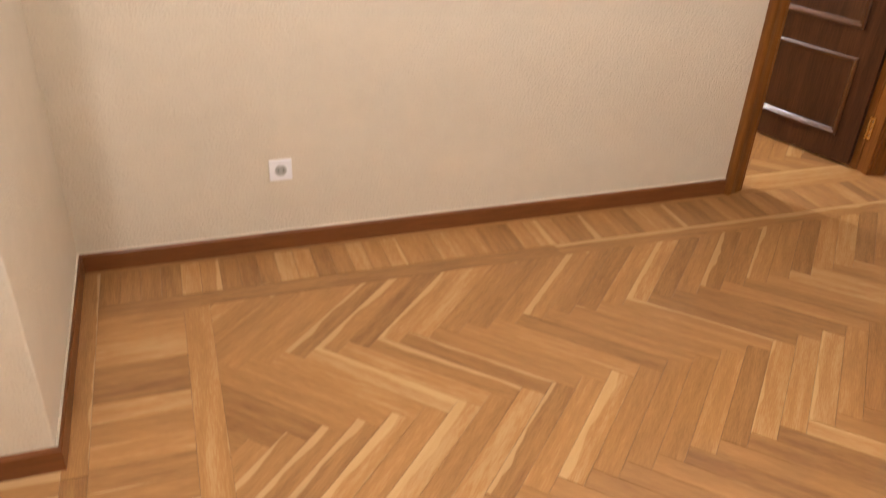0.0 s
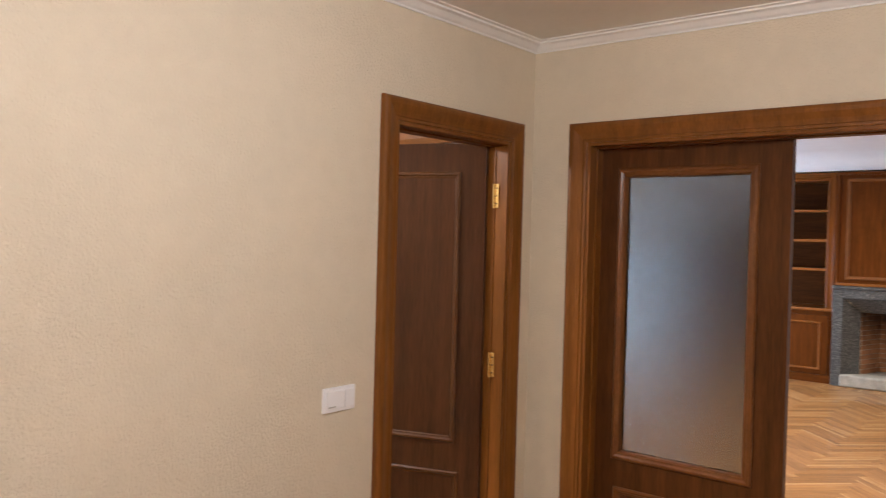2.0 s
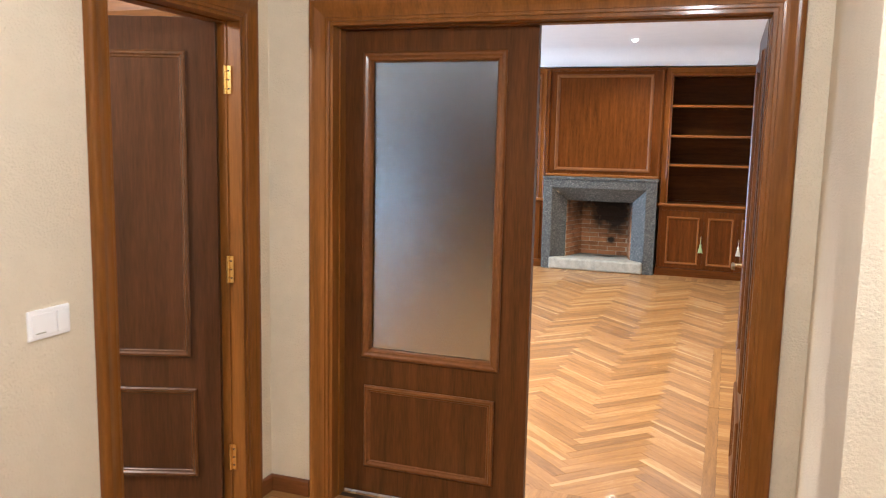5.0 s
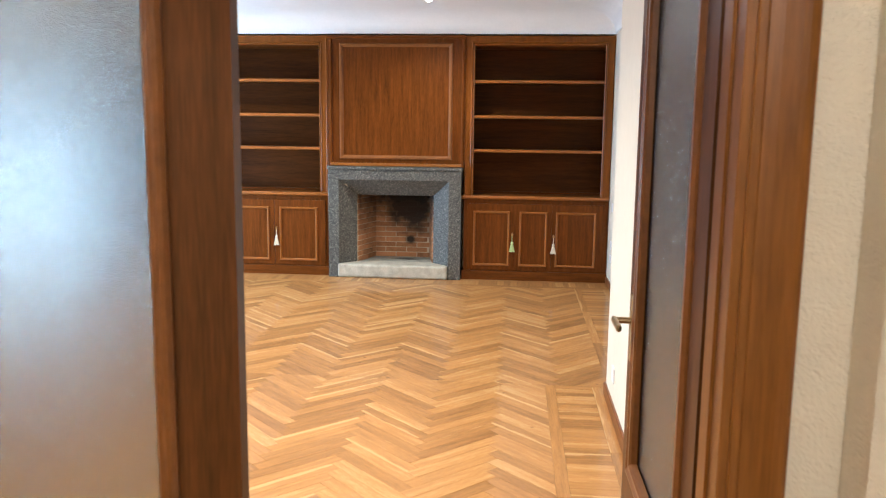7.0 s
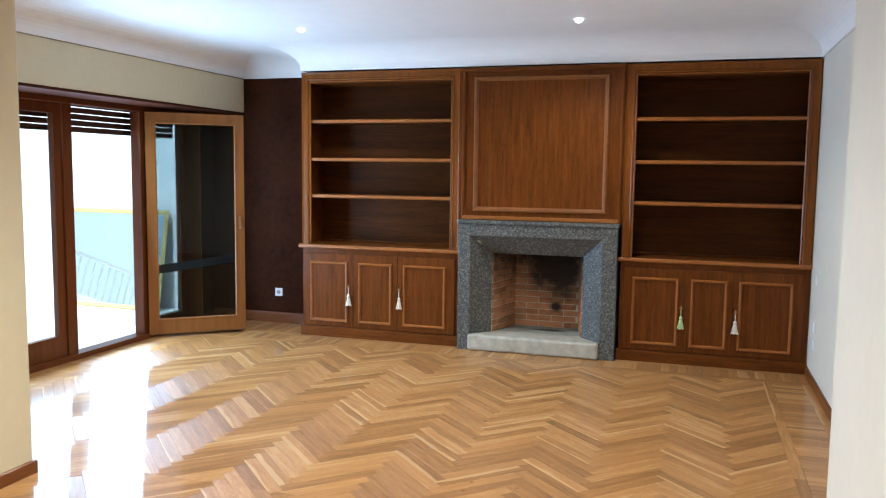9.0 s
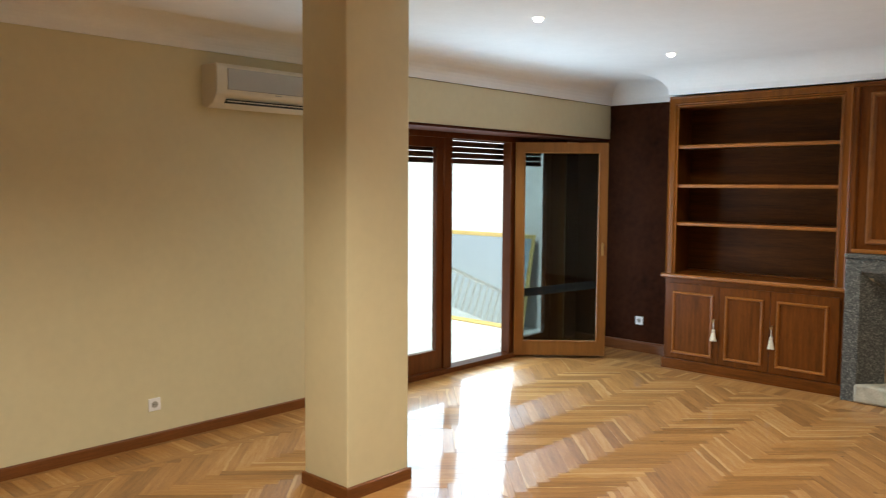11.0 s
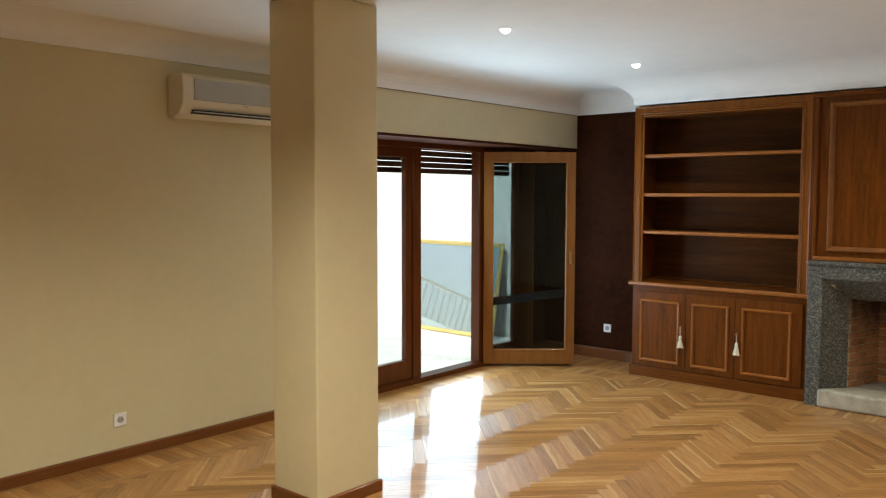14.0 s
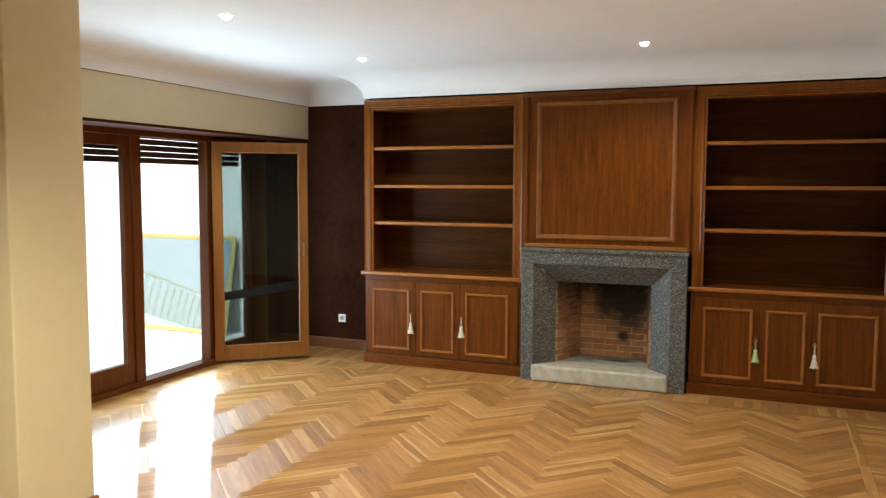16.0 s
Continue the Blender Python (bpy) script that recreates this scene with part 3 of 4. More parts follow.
def door_leaf(name, w, h, m, glazed, label, handle_side, cat="door"):
    """A leaf in its own plane: x from the hinge 0 to w, z up, thickness in y about 0; then posed by m."""
    d = new(name)
    tagged(d, label, cat)
    t = 0.018
    put = lambda nm, bm, ma, parent=d, lab="", smooth=False: child(nm, bm, ma, parent, lab, smooth)
    s, s2, g0, g1 = (0.124, 0.154, 0.652, 1.873) if glazed else (0.118, 0.118, 0, 0)
    if glazed:
        holes = [(s, w - s2, g0, g1)]
        put("panel", slab_with_holes(0, w, 0.008, h, holes, -t, t, lambda a, b, c: (a, -c, b)), M_LEAF)
        put("glass", box(s - 0.01, w - s2 + 0.01, -0.003, 0.003, g0 - 0.01, g1 + 0.01), M_FROST, lab="textured frosted glass")
    else:
        put("panel", box(0, w, -t, t, 0.008, h, bev=0.002), M_LEAF_S)
    for sgn in (-1, 1):
        to = lambda a, b, c, sgn=sgn: (a, sgn * (t + c), b)
        if glazed:
            put("glazing_bead", sweep(rect(s - 0.034, w - s2 + 0.034, g0 - 0.034, g1 + 0.034), PG, to, closed=True), M_MOULD)
        else:
            put("moulding", sweep(rect(s, w - s, 0.645, h - 0.13), PM, to, closed=True), M_MOULD_S)
        put("moulding", sweep(rect(s - 0.02, w - s2 + 0.02, 0.13, 0.497 if glazed else 0.515), PM, to, closed=True), M_MOULD if glazed else M_MOULD_S)
    if handle_side:
        hx, hz = w - 0.06, 1.0
        for sgn in (-1, 1):
            hd = put("handle", box(hx - 0.018, hx + 0.018, min(sgn * t, sgn * (t + 0.006)), max(sgn * t, sgn * (t + 0.006)), hz - 0.09, hz + 0.09, bev=0.003), M_BRONZE, lab="aged brass lever handle")
            bm = cyl(hx, hz + 0.02, sgn * t, sgn * (t + 0.05), 0.009, n=12, axis="y")
            box(hx - 0.105, hx + 0.01, min(sgn * (t + 0.042), sgn * (t + 0.056)), max(sgn * (t + 0.042), sgn * (t + 0.056)), hz + 0.012, hz + 0.03, bev=0.005, bm=bm)
            put("lever", bm, M_BRONZE, hd)
    d.matrix_basis = m
    return d


def child(nm, bm, ma, parent, lab="", smooth=False):
    ob = new(nm, mesh(nm, bm, ma, smooth))
    ob.parent = parent
    if lab:
        ob["label"] = lab
    return ob


LW = 0.823
door_leaf("door_double_closed_leaf", LW, 2.012, pose(-0.07, -6.826, 0.006), True, "closed dark veneer door leaf with a tall frosted glass pane", False)
door_leaf("door_double_open_leaf", LW, 2.012, pose(DD1 - 0.006, YB + 0.012, 0.006, 0, 0, 90.3), True, "open dark veneer door leaf with frosted glass beside the wall", True)
door_leaf("door_single_leaf", 0.72, 2.012, pose(XH - T + 0.024, LD1 - 0.030, 0.006, 0, 0, 199), False, "dark veneer panelled door standing ajar into a side room", True)


def hinge(z, x, y):
    g = part("hinge", box(x - 0.022, x, y - 0.004, y + 0.002, z - 0.055, z + 0.055, bev=0.001), M_BRASS, single, "polished brass butt hinge")
    part("knuckle", cyl(x - 0.026, y - 0.006, z - 0.056, z + 0.056, 0.007, n=12), M_BRASS, g)
    for k in (-0.035, 0.0, 0.035):
        part("screw", cyl(x - 0.011, z + k, y - 0.006, y - 0.0035, 0.0035, n=10, axis="y"), M_BLACK, g)


for hz in (1.78, 1.02, 0.22):
    hinge(hz, XH - T + 0.082, LD1 - 0.0175)

# ---- bookcase ----
LX0, LX1, RX0, RX1 = -2.25, -0.71, 0.70, 2.165
BD = 0.38
CT0, CT1 = 0.835, 0.872
SHELVES = (2.015, 1.665, 1.325)


def cabinet(name, x0, x1, cuts, label):
    c = thing(name, (x0 + x1) / 2, 0, 0, label, "bookcase", "bookcases beside the fireplace")
    part("plinth", box(x0 - 0.018, x1, -0.02, 0.30, 0, 0.095, bev=0.004), M_SHELF_X, c)
    part("carcass", box(x0, x1, 0.0, BD, 0.095, CT0), M_SHELF, c)
    part("counter", sweep([(x0 - 0.03, 0.0), (x1, 0.0)], [(0, CT0), (-0.02, CT0), (-0.036, CT0 + 0.01), (-0.036, CT1 - 0.008), (-0.028, CT1), (0, CT1)], lambda a, b, h: (a, b, h)), M_EDGE, c)
    part("counter_top", box(x0 - 0.03, x1, 0.0005, BD, CT0 + 0.001, CT1, bev=0.001), M_SHELF_X, c)
    (d0, d1), (m0, m1), (e0, e1) = cuts
    s1, s2 = (d1 + m0) / 2, (m1 + e0) / 2
    for nm, a, b, p0, p1 in (("door", x0 + 0.035, s1, d0, d1), ("fixed_panel", s1, s2, m0, m1), ("door", s2, x1 - 0.035, e0, e1)):
        dr = part(nm, box(a + 0.002, b - 0.002, -0.016, -0.0005, 0.105, 0.79, bev=0.002), M_SHELF, c)
        part("moulding", sweep(rect(p0, p1, 0.15, 0.715), [(0, 0), (0, 0.006), (0.007, 0.016), (0.016, 0.015), (0.024, 0.003), (0.024, 0.0)], FRONT(-0.016), closed=True), M_EDGE, dr, "lighter edge moulding")
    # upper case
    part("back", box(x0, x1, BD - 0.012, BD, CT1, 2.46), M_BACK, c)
    part("side", box(x0, x0 + 0.03, 0.0, BD - 0.012, CT1, 2.46), M_SHELF, c)
    part("side", box(x1 - 0.03, x1, 0.0, BD - 0.012, CT1, 2.46), M_SHELF, c)
    part("top", box(x0 + 0.03, x1 - 0.03, 0.0, BD - 0.012, 2.36, 2.46), M_SHELF_X, c)
    F = [(0, 0.0), (0, 0.016), (0.008, 0.022), (0.02, 0.018), (0.055, 0.018), (0.064, 0.024), (0.074, 0.018), (0.078, 0.0)]
    part("face_frame", sweep([(x1, CT1), (x1, 2.46), (x0, 2.46), (x0, CT1)], F, FRONT(0.0)), M_FRAME, c)
    part("bead", sweep([(x1 - 0.078, CT1), (x1 - 0.078, 2.382), (x0 + 0.078, 2.382), (x0 + 0.078, CT1)], [(0, 0), (0, 0.014), (0.006, 0.018), (0.012, 0.012), (0.012, 0)], FRONT(0.0)), M_EDGE, c, "lighter edge bead")
    for z in SHELVES:
        sh = part("shelf", box(x0 + 0.03, x1 - 0.03, 0.024, BD - 0.014, z - 0.013, z + 0.013), M_SHELF_X, c)
        part("edge", sweep([(x0 + 0.05, 0.02), (x1 - 0.05, 0.02)], [(0, z - 0.015), (-0.012, z - 0.015), (-0.017, z - 0.006), (-0.017, z + 0.008), (-0.01, z + 0.015), (0, z + 0.015)], lambda a, b, h: (a, b, h)), M_EDGE, sh)
    part("back_ledge", box(x0 + 0.03, x1 - 0.03, BD - 0.05, BD - 0.013, CT1, CT1 + 0.02, bev=0.004), M_SHELF_X, c)
    return c


cabinet("bookcase", LX0, LX1, ((-2.165, -1.785), (-1.675, -1.345), (-1.235, -0.83)), "mahogany built-in bookcase with empty shelves over cupboards")
cabinet("bookcase", RX0, RX1, ((0.80, 1.175), (1.27, 1.555), (1.64, 2.045)), "mahogany built-in bookcase with empty shelves beside the wall")
ov = thing("chimney_panel", 0, 0, 1.15, "mahogany panelled chimney breast above a granite fireplace", "wall panel")
part("board", box(LX1 + 0.001, RX0 - 0.001, -0.02, 0.06, 1.152, 2.46, bev=0.003), M_SHELF, ov)
part("moulding", sweep(rect(-0.585, 0.57, 1.225, 2.385), [(0, 0), (0, 0.01), (0.01, 0.022), (0.024, 0.02), (0.034, 0.006), (0.04, 0.0)], FRONT(-0.02), closed=True), M_PANELEDGE, ov)
for sx in (-0.69, 0.66):
    part("pilaster", sweep([(sx, 1.152), (sx, 2.46)], [(0, 0), (0, 0.012), (-0.008, 0.02), (-0.022, 0.02), (-0.03, 0.012), (-0.03, 0)], FRONT(-0.02)), M_SHELF, ov)
part("top_rail", box(LX1 + 0.001, RX0 - 0.001, -0.05, -0.0205, 2.425, 2.46, bev=0.004), M_SHELF_X, ov)
part("bottom_rail", box(LX1 + 0.03, RX0 - 0.03, -0.045, -0.0205, 1.154, 1.185, bev=0.004), M_EDGE, ov)


def tassel(x, z, material, label):
    t = thing("key_tassel", x, -0.03, z - 0.16, label, "tassel", "tassels on the cupboard keys")
    kb = cyl(x, z, -0.045, -0.014, 0.004, n=10, axis="y")
    cyl(x, z - 0.012, -0.05, -0.045, 0.012, n=14, bm=kb, axis="y")
    part("key", kb, M_BRONZE, t, "aged brass key")
    bm = cyl(x, -0.042, z - 0.085, z - 0.012, 0.0035, n=8)
    part("cord", bm, material, t)
    part("head", lathe(x, -0.042, [(0.006, z - 0.115), (0.013, z - 0.108), (0.014, z - 0.095), (0.008, z - 0.083)], 14), material, t, smooth=True)
    sk = bmesh.new()
    for i in range(22):
        a = 2 * math.pi * i / 22
        r = 0.026 + 0.004 * math.sin(i * 2.3)
        p0 = Vector((x + 0.010 * math.cos(a), -0.042 + 0.010 * math.sin(a), z - 0.112))
        p1 = Vector((x + r * math.cos(a), -0.042 + r * 0.75 * math.sin(a), z - 0.185 - 0.006 * math.sin(i * 1.7)))
        side = Vector((-math.sin(a), math.cos(a), 0))
        out = Vector((math.cos(a), math.sin(a), 0))
        q = [[sk.verts.new(p + side * w * u + out * 0.002 * v) for u, v in ((-1, -1), (1, -1), (1, 1), (-1, 1))] for p, w in ((p0, 0.0017), (p1, 0.0034))]
        for k in range(4):
            sk.faces.new((q[0][k], q[0][(k + 1) % 4], q[1][(k + 1) % 4], q[1][k]))
        sk.faces.new(q[1])
        sk.faces.new(q[0][::-1])
    bmesh.ops.recalc_face_normals(sk, faces=sk.faces[:])
    part("skirt", sk, material, t)


tassel(-1.765, 0.50, M_TASSEL, "cream thread tassel hanging from a cupboard key")
tassel(-1.265, 0.50, M_TASSEL, "cream thread tassel hanging from a cupboard key")
tassel(1.20, 0.49, M_TASSEL_G, "pale green thread tassel hanging from a cupboard key")
tassel(1.62, 0.48, M_TASSEL, "cream thread tassel hanging from a cupboard key")

# ---- fireplace ----
fp = thing("fireplace", 0, 0, 0, "grey granite fireplace with a sooty brick firebox", "fireplace")
FX0, FX1, FZ = -0.695, 0.675, 1.118
OX0, OX1, OZ = -0.43, 0.378, 0.85
IX0, IX1, IZ = -0.585, 0.55, 1.015
part("mantel", box(FX0 - 0.012, FX1 + 0.012, -0.105, 0.06, FZ, 1.15, bev=0.006), M_GRANITE, fp, "granite mantel slab")
for a, b in ((FX0, IX0), (IX1, FX1)):
    part("jamb", box(a, b, -0.09, 0.10, 0, FZ - 0.001, bev=0.004), M_GRANITE, fp)
part("lintel", box(IX0 + 0.001, IX1 - 0.001, -0.09, 0.10, IZ, FZ - 0.001, bev=0.004), M_GRANITE, fp)


def prism(front, back, y0, y1):
    bm = bmesh.new()
    f = [bm.verts.new((x, y0, z)) for x, z in front]
    b = [bm.verts.new((x, y1, z)) for x, z in back]
    n = len(f)
    bm.faces.new(f)
    bm.faces.new(b[::-1])
    for i in range(n):
        bm.faces.new((f[i], f[(i + 1) % n], b[(i + 1) % n], b[i]))
    bmesh.ops.recalc_face_normals(bm, faces=bm.faces[:])
    return bm


YS = 0.085
part("splay", prism([(IX0 + 0.001, 0), (IX0 + 0.003, 0), (IX0 + 0.003, IZ - 0.003), (IX0 + 0.001, IZ - 0.003)], [(IX0 + 0.001, 0), (OX0, 0), (OX0, OZ), (IX0 + 0.001, IZ - 0.003)], -0.082, YS), M_GRANITE, fp, "splayed granite cheek")
part("splay", prism([(IX1 - 0.003, 0), (IX1 - 0.001, 0), (IX1 - 0.001, IZ - 0.003), (IX1 - 0.003, IZ - 0.003)], [(OX1, 0), (IX1 - 0.001, 0), (IX1 - 0.001, IZ - 0.003), (OX1, OZ)], -0.082, YS), M_GRANITE, fp, "splayed granite cheek")
part("splay", prism([(IX0 + 0.004, IZ - 0.005), (IX1 - 0.004, IZ - 0.005), (IX1 - 0.004, IZ - 0.001), (IX0 + 0.004, IZ - 0.001)], [(OX0, OZ), (OX1, OZ), (IX1 - 0.004, IZ - 0.001), (IX0 + 0.004, IZ - 0.001)], -0.082, YS - 0.001), M_GRANITE, fp, "splayed granite lintel")
cp = prism([(-0.545, 0.975), (-0.515, 0.983), (-0.508, 0.97), (-0.53, 0.955)], [(-0.535, 0.972), (-0.50, 0.955), (-0.478, 0.918), (-0.50, 0.925)], -0.040, 0.012)
part("chip", cp, M_HEARTH, fp, "pale broken mortar patch")
hb = box(-0.60, 0.545, -0.115, 0.16, 0.0, 0.143, bev=0.024, seg=4)
bmesh.ops.subdivide_edges(hb, edges=[e for e in hb.edges if e.calc_length() > 0.2], cuts=14, use_grid_fill=True)
for v in hb.verts:
    v.co += Vector(noise.noise_vector(v.co * 9)) * 0.005 + Vector(noise.noise_vector(v.co * 31)) * 0.002
    v.co.z = max(v.co.z, 0.0)
part("hearth_kerb", hb, M_HEARTH, fp, "rough pale granite hearth kerb")
part("firebox_floor", box(OX0 - 0.05, OX1 + 0.05, 0.16, 0.60, 0.0, 0.135), M_FIREFLOOR, fp)
BX0, BX1, BY = -0.31, 0.30, 0.52
part("firebox_backing", box(BX0 - 0.10, BX1 + 0.10, BY - 0.007, BY + 0.08, 0, 1.25), M_MORTAR, fp)
part("firebox_cheek_backing", prism([(OX0 - 0.06, 0), (OX0 + 0.007, 0), (OX0 + 0.007, 1.2), (OX0 - 0.06, 1.2)], [(BX0 - 0.06, 0), (BX0 + 0.007, 0), (BX0 + 0.007, 1.2), (BX0 - 0.06, 1.2)], YS + 0.02, BY + 0.03), M_MORTAR, fp)
part("firebox_cheek_backing", prism([(OX1 - 0.007, 0), (OX1 + 0.06, 0), (OX1 + 0.06, 1.2), (OX1 - 0.007, 1.2)], [(BX1 - 0.007, 0), (BX1 + 0.06, 0), (BX1 + 0.06, 1.2), (BX1 - 0.007, 1.2)], YS + 0.02, BY + 0.03), M_MORTAR, fp)
part("flue_throat", box(OX0 - 0.06, OX1 + 0.06, YS + 0.002, BY + 0.08, 1.15, 1.2), M_SOOT, fp)


# ---- small fittings ----
def socket(name, m, label, holes=True):
    """A square wall plate in its own x-z plane, facing -y, posed by m."""
    s = new(name)
    tagged(s, label, "socket")
    child("plate", box(-0.041, 0.041, -0.009, 0, -0.041, 0.041, bev=0.003), M_WHITE, s)
    if holes:
        child("well", cyl(0, 0, -0.0115, -0.0088, 0.021, n=24, axis="y"), M_ACPANEL, s, "recessed round socket well")
        for dx in (-0.0095, 0.0095):
            child("hole", cyl(dx, 0, -0.0125, -0.0113, 0.003, n=10, axis="y"), M_BLACK, s)
        for dz in (-0.018, 0.018):
            child("earth_clip", box(-0.003, 0.003, -0.0135, -0.011, dz - 0.003, dz + 0.003), M_STEEL, s)
    s.matrix_basis = m
    return s


socket("wall_socket", pose(XH, -9.94, 0.325, 0, 0, 90), "white square wall socket on the textured hall wall")
socket("wall_socket", pose(XW, -4.32, 0.255, 0, 0, 90), "white square wall socket on the cream living room wall")
socket("wall_socket", pose(-2.765, YF - 0.007, 0.315), "white wall socket on dark brown wallcovering")
socket("wall_socket", pose(XN, -3.92, 0.225, 0, 0, -90), "white wall socket on the bright side wall", False)
sw = new("light_switch")
tagged(sw, "wide white triple light switch beside the single door", "light switch")
child("plate", box(-0.002, 0.152, -0.009, 0, -0.088, 0.0, bev=0.004), M_WHITE, sw)
for i, (a, b) in enumerate(((0.010, 0.098), (0.100, 0.142))):
    child("rocker", box(a, b, -0.013, -0.0085, -0.076, -0.012, bev=0.002), M_WHITE, sw)
child("indicator", box(0.02, 0.055, -0.0136, -0.0128, -0.07, -0.066), M_ACPANEL, sw, "small grey indicator bar")
sw.matrix_basis = pose(XH, -8.223, 1.057, 0, 0, 90)
pulls = (("wall_plate", 0.80), ("wall_plate", 0.432), ("wall_plate", 0.30))
for nm, z in pulls:
    p = socket(nm, pose(XR, -0.31, z, 0, 0, -90), "small white wall plate beside the bookcase", False)
    p["category"] = "wall plate"


def downlight(x, y, z, watt, label="recessed ceiling downlight, lit, with a white ring"):
    d = thing("downlight", x, y, z, label, "ceiling light", "ceiling downlights")
    part("ring", lathe(x, y, [(0.031, z - 0.003), (0.041, z - 0.004), (0.045, z - 0.001), (0.031, z - 0.001)], 28), M_WHITE, d, smooth=True)
    part("bulb", lathe(x, y, [(0.030 * math.sin(math.pi * k / 14) + 0.0005, z - 0.004 - 0.024 * math.cos(math.pi * k / 14)) for k in range(8)] + [(0.0305, z - 0.001)], 24), M_BULB, d, "glowing bulb", smooth=True)
    la = new("downlight_lamp", bpy.data.lights.new("downlight_lamp", "SPOT"))
    la.data.energy, la.data.color, la.data.spot_size, la.data.spot_blend, la.data.shadow_soft_size = watt, (1, 0.865, 0.69), radians(150), 0.8, 0.05
    la.matrix_world = look((x, y, z - 0.08), (x, y, 0))


# the last one, 400 W, is an unseen lamp added to brighten the left wall
for x, y in ((0.417, -0.87), (-1.765, -0.96), (-1.75, -2.70), (0.42, -2.70), (0.42, -4.5), (-0.75, -5.75)):
    downlight(x, y, CEIL, 400 if y < -5 else 72)
def stand_in_globe(x, y, z, watt, label):
    """A small opal globe under the ceiling, added out of view to give light."""
    g = thing("stand_in_lamp", x, y, z, label, "ceiling lamp", "hall lamps")
    part("rose", lathe(x, y, [(0.03, z - 0.05), (0.05, z - 0.03), (0.06, z - 0.001)], 24), M_WHITE, g, smooth=True)
    part("globe", lathe(x, y, [(0.005, z - 0.2)] + [(0.075 * math.sin(math.pi * k / 12), z - 0.125 - 0.075 * math.cos(math.pi * k / 12)) for k in range(1, 12)] + [(0.02, z - 0.0505)], 24), M_BULB, g, "glowing globe of an added lamp", smooth=True).visible_shadow = False
    la = new("stand_in_lamp_light", bpy.data.lights.new("stand_in_lamp_light", "POINT"))
    la.data.energy, la.data.color, la.data.shadow_soft_size = watt, (1, 0.90, 0.76), 0.07
    la.location = (x, y, z - 0.125)


# globes added in place of the hall's unseen light fittings
stand_in_globe(1.25, -9.15, HALL_CEIL, 56, "added globe lamp in place of the unseen hall lights")
stand_in_globe(2.2, -10.9, HALL_CEIL, 52, "added globe lamp in place of the unseen hall lights")
# invented lamp that only brightens the side room
stand_in_globe(-1.9, -8.6, 2.5, 115, "added unseen globe lamp brightening the side room")

# ---- air conditioner ----
ac = thing("air_conditioner", XW, -3.45, 2.16, "white split air conditioner on the wall under the ceiling", "air conditioner")
AY0, AY1, AZ0, AZ1 = -3.945, -3.10, 2.150, 2.430
prof = [(0, AZ0 + 0.01), (0.06, AZ0), (0.13, AZ0 + 0.03), (0.175, AZ0 + 0.085), (0.185, AZ0 + 0.16), (0.18, AZ1 - 0.02), (0.165, AZ1), (0, AZ1)]
bm = bmesh.new()
r0 = [bm.verts.new((XW + a, AY0, z)) for a, z in prof]
r1 = [bm.verts.new((XW + a, AY1, z)) for a, z in prof]
for i in range(len(prof)):
    j = (i + 1) % len(prof)
    bm.faces.new((r0[i], r0[j], r1[j], r1[i]))
bm.faces.new(r0)
bm.faces.new(r1[::-1])
bmesh.ops.recalc_face_normals(bm, faces=bm.faces[:])
bmesh.ops.bevel(bm, geom=bm.edges[:], offset=0.008, segments=2, affect="EDGES", profile=0.5)
part("housing", bm, M_ACBODY, ac)
part("front_panel", box(XW + 0.175, XW + 0.1885, AY0 + 0.08, AY1 - 0.08, AZ0 + 0.115, AZ1 - 0.03, bev=0.003), M_ACPANEL, ac, "glossy grey front panel")
lv = box(XW + 0.118, XW + 0.1655, AY0 + 0.085, AY1 - 0.085, AZ0 + 0.03, AZ0 + 0.055)
part("outlet", lv, M_BLACK, ac, "dark air outlet slot")
part("louvre", box(XW + 0.13, XW + 0.172, AY0 + 0.085, AY1 - 0.085, AZ0 + 0.039, AZ0 + 0.045, bev=0.001), M_ACBODY, ac)
part("badge", box(XW + 0.186, XW + 0.1875, -3.50, -3.45, AZ0 + 0.098, AZ0 + 0.105), M_ACPANEL, ac)

# ---- terrace window ----
wf = thing("window_1", XW, -1.2, 0, kind="structure")
WX0, WX1 = XW - 0.09, XW + 0.012
for a, b in ((-2.62, -2.55), (-1.625, -1.52), (-0.69, -0.625), (-0.01, 0.116)):
    part("window_post", box(WX0, WX1, a, b, 0.001, 2.17, bev=0.004), M_WIN, wf)
part("window_board", box(WX0, XW + 0.004, 0.128, 0.238, 0.001, 2.12, bev=0.004), M_WINLEAF, wf)
part("window_head", box(WX0 + 0.002, WX1 + 0.004, -2.62, 0.238, 2.07, 2.168, bev=0.004), M_WIN, wf)
part("window_sill", box(WX0 + 0.002, WX1 + 0.03, -2.62, 0.238, 0.0, 0.045, bev=0.004), M_WIN, wf)


def sash(a, b, z0, z1, x, material, rail, parent, nm="sash"):
    s = part(nm, slab_with_holes(a, b, z0, z1, [(a + 0.075, b - 0.075, z0 + rail, z1 - 0.085)], -0.025, 0.025, LEFT_HALL(x)), material, parent)
    part("pane", box(x - 0.004, x + 0.004, a + 0.07, b - 0.07, z0 + rail - 0.005, z1 - 0.08), M_CLEAR, s).visible_shadow = False
    return s


sash(-2.549, -1.626, 0.046, 2.07, XW - 0.03, M_WIN, 0.17, wf)
sash(-0.624, -0.011, 0.046, 2.07, XW - 0.03, M_WIN, 0.12, wf)
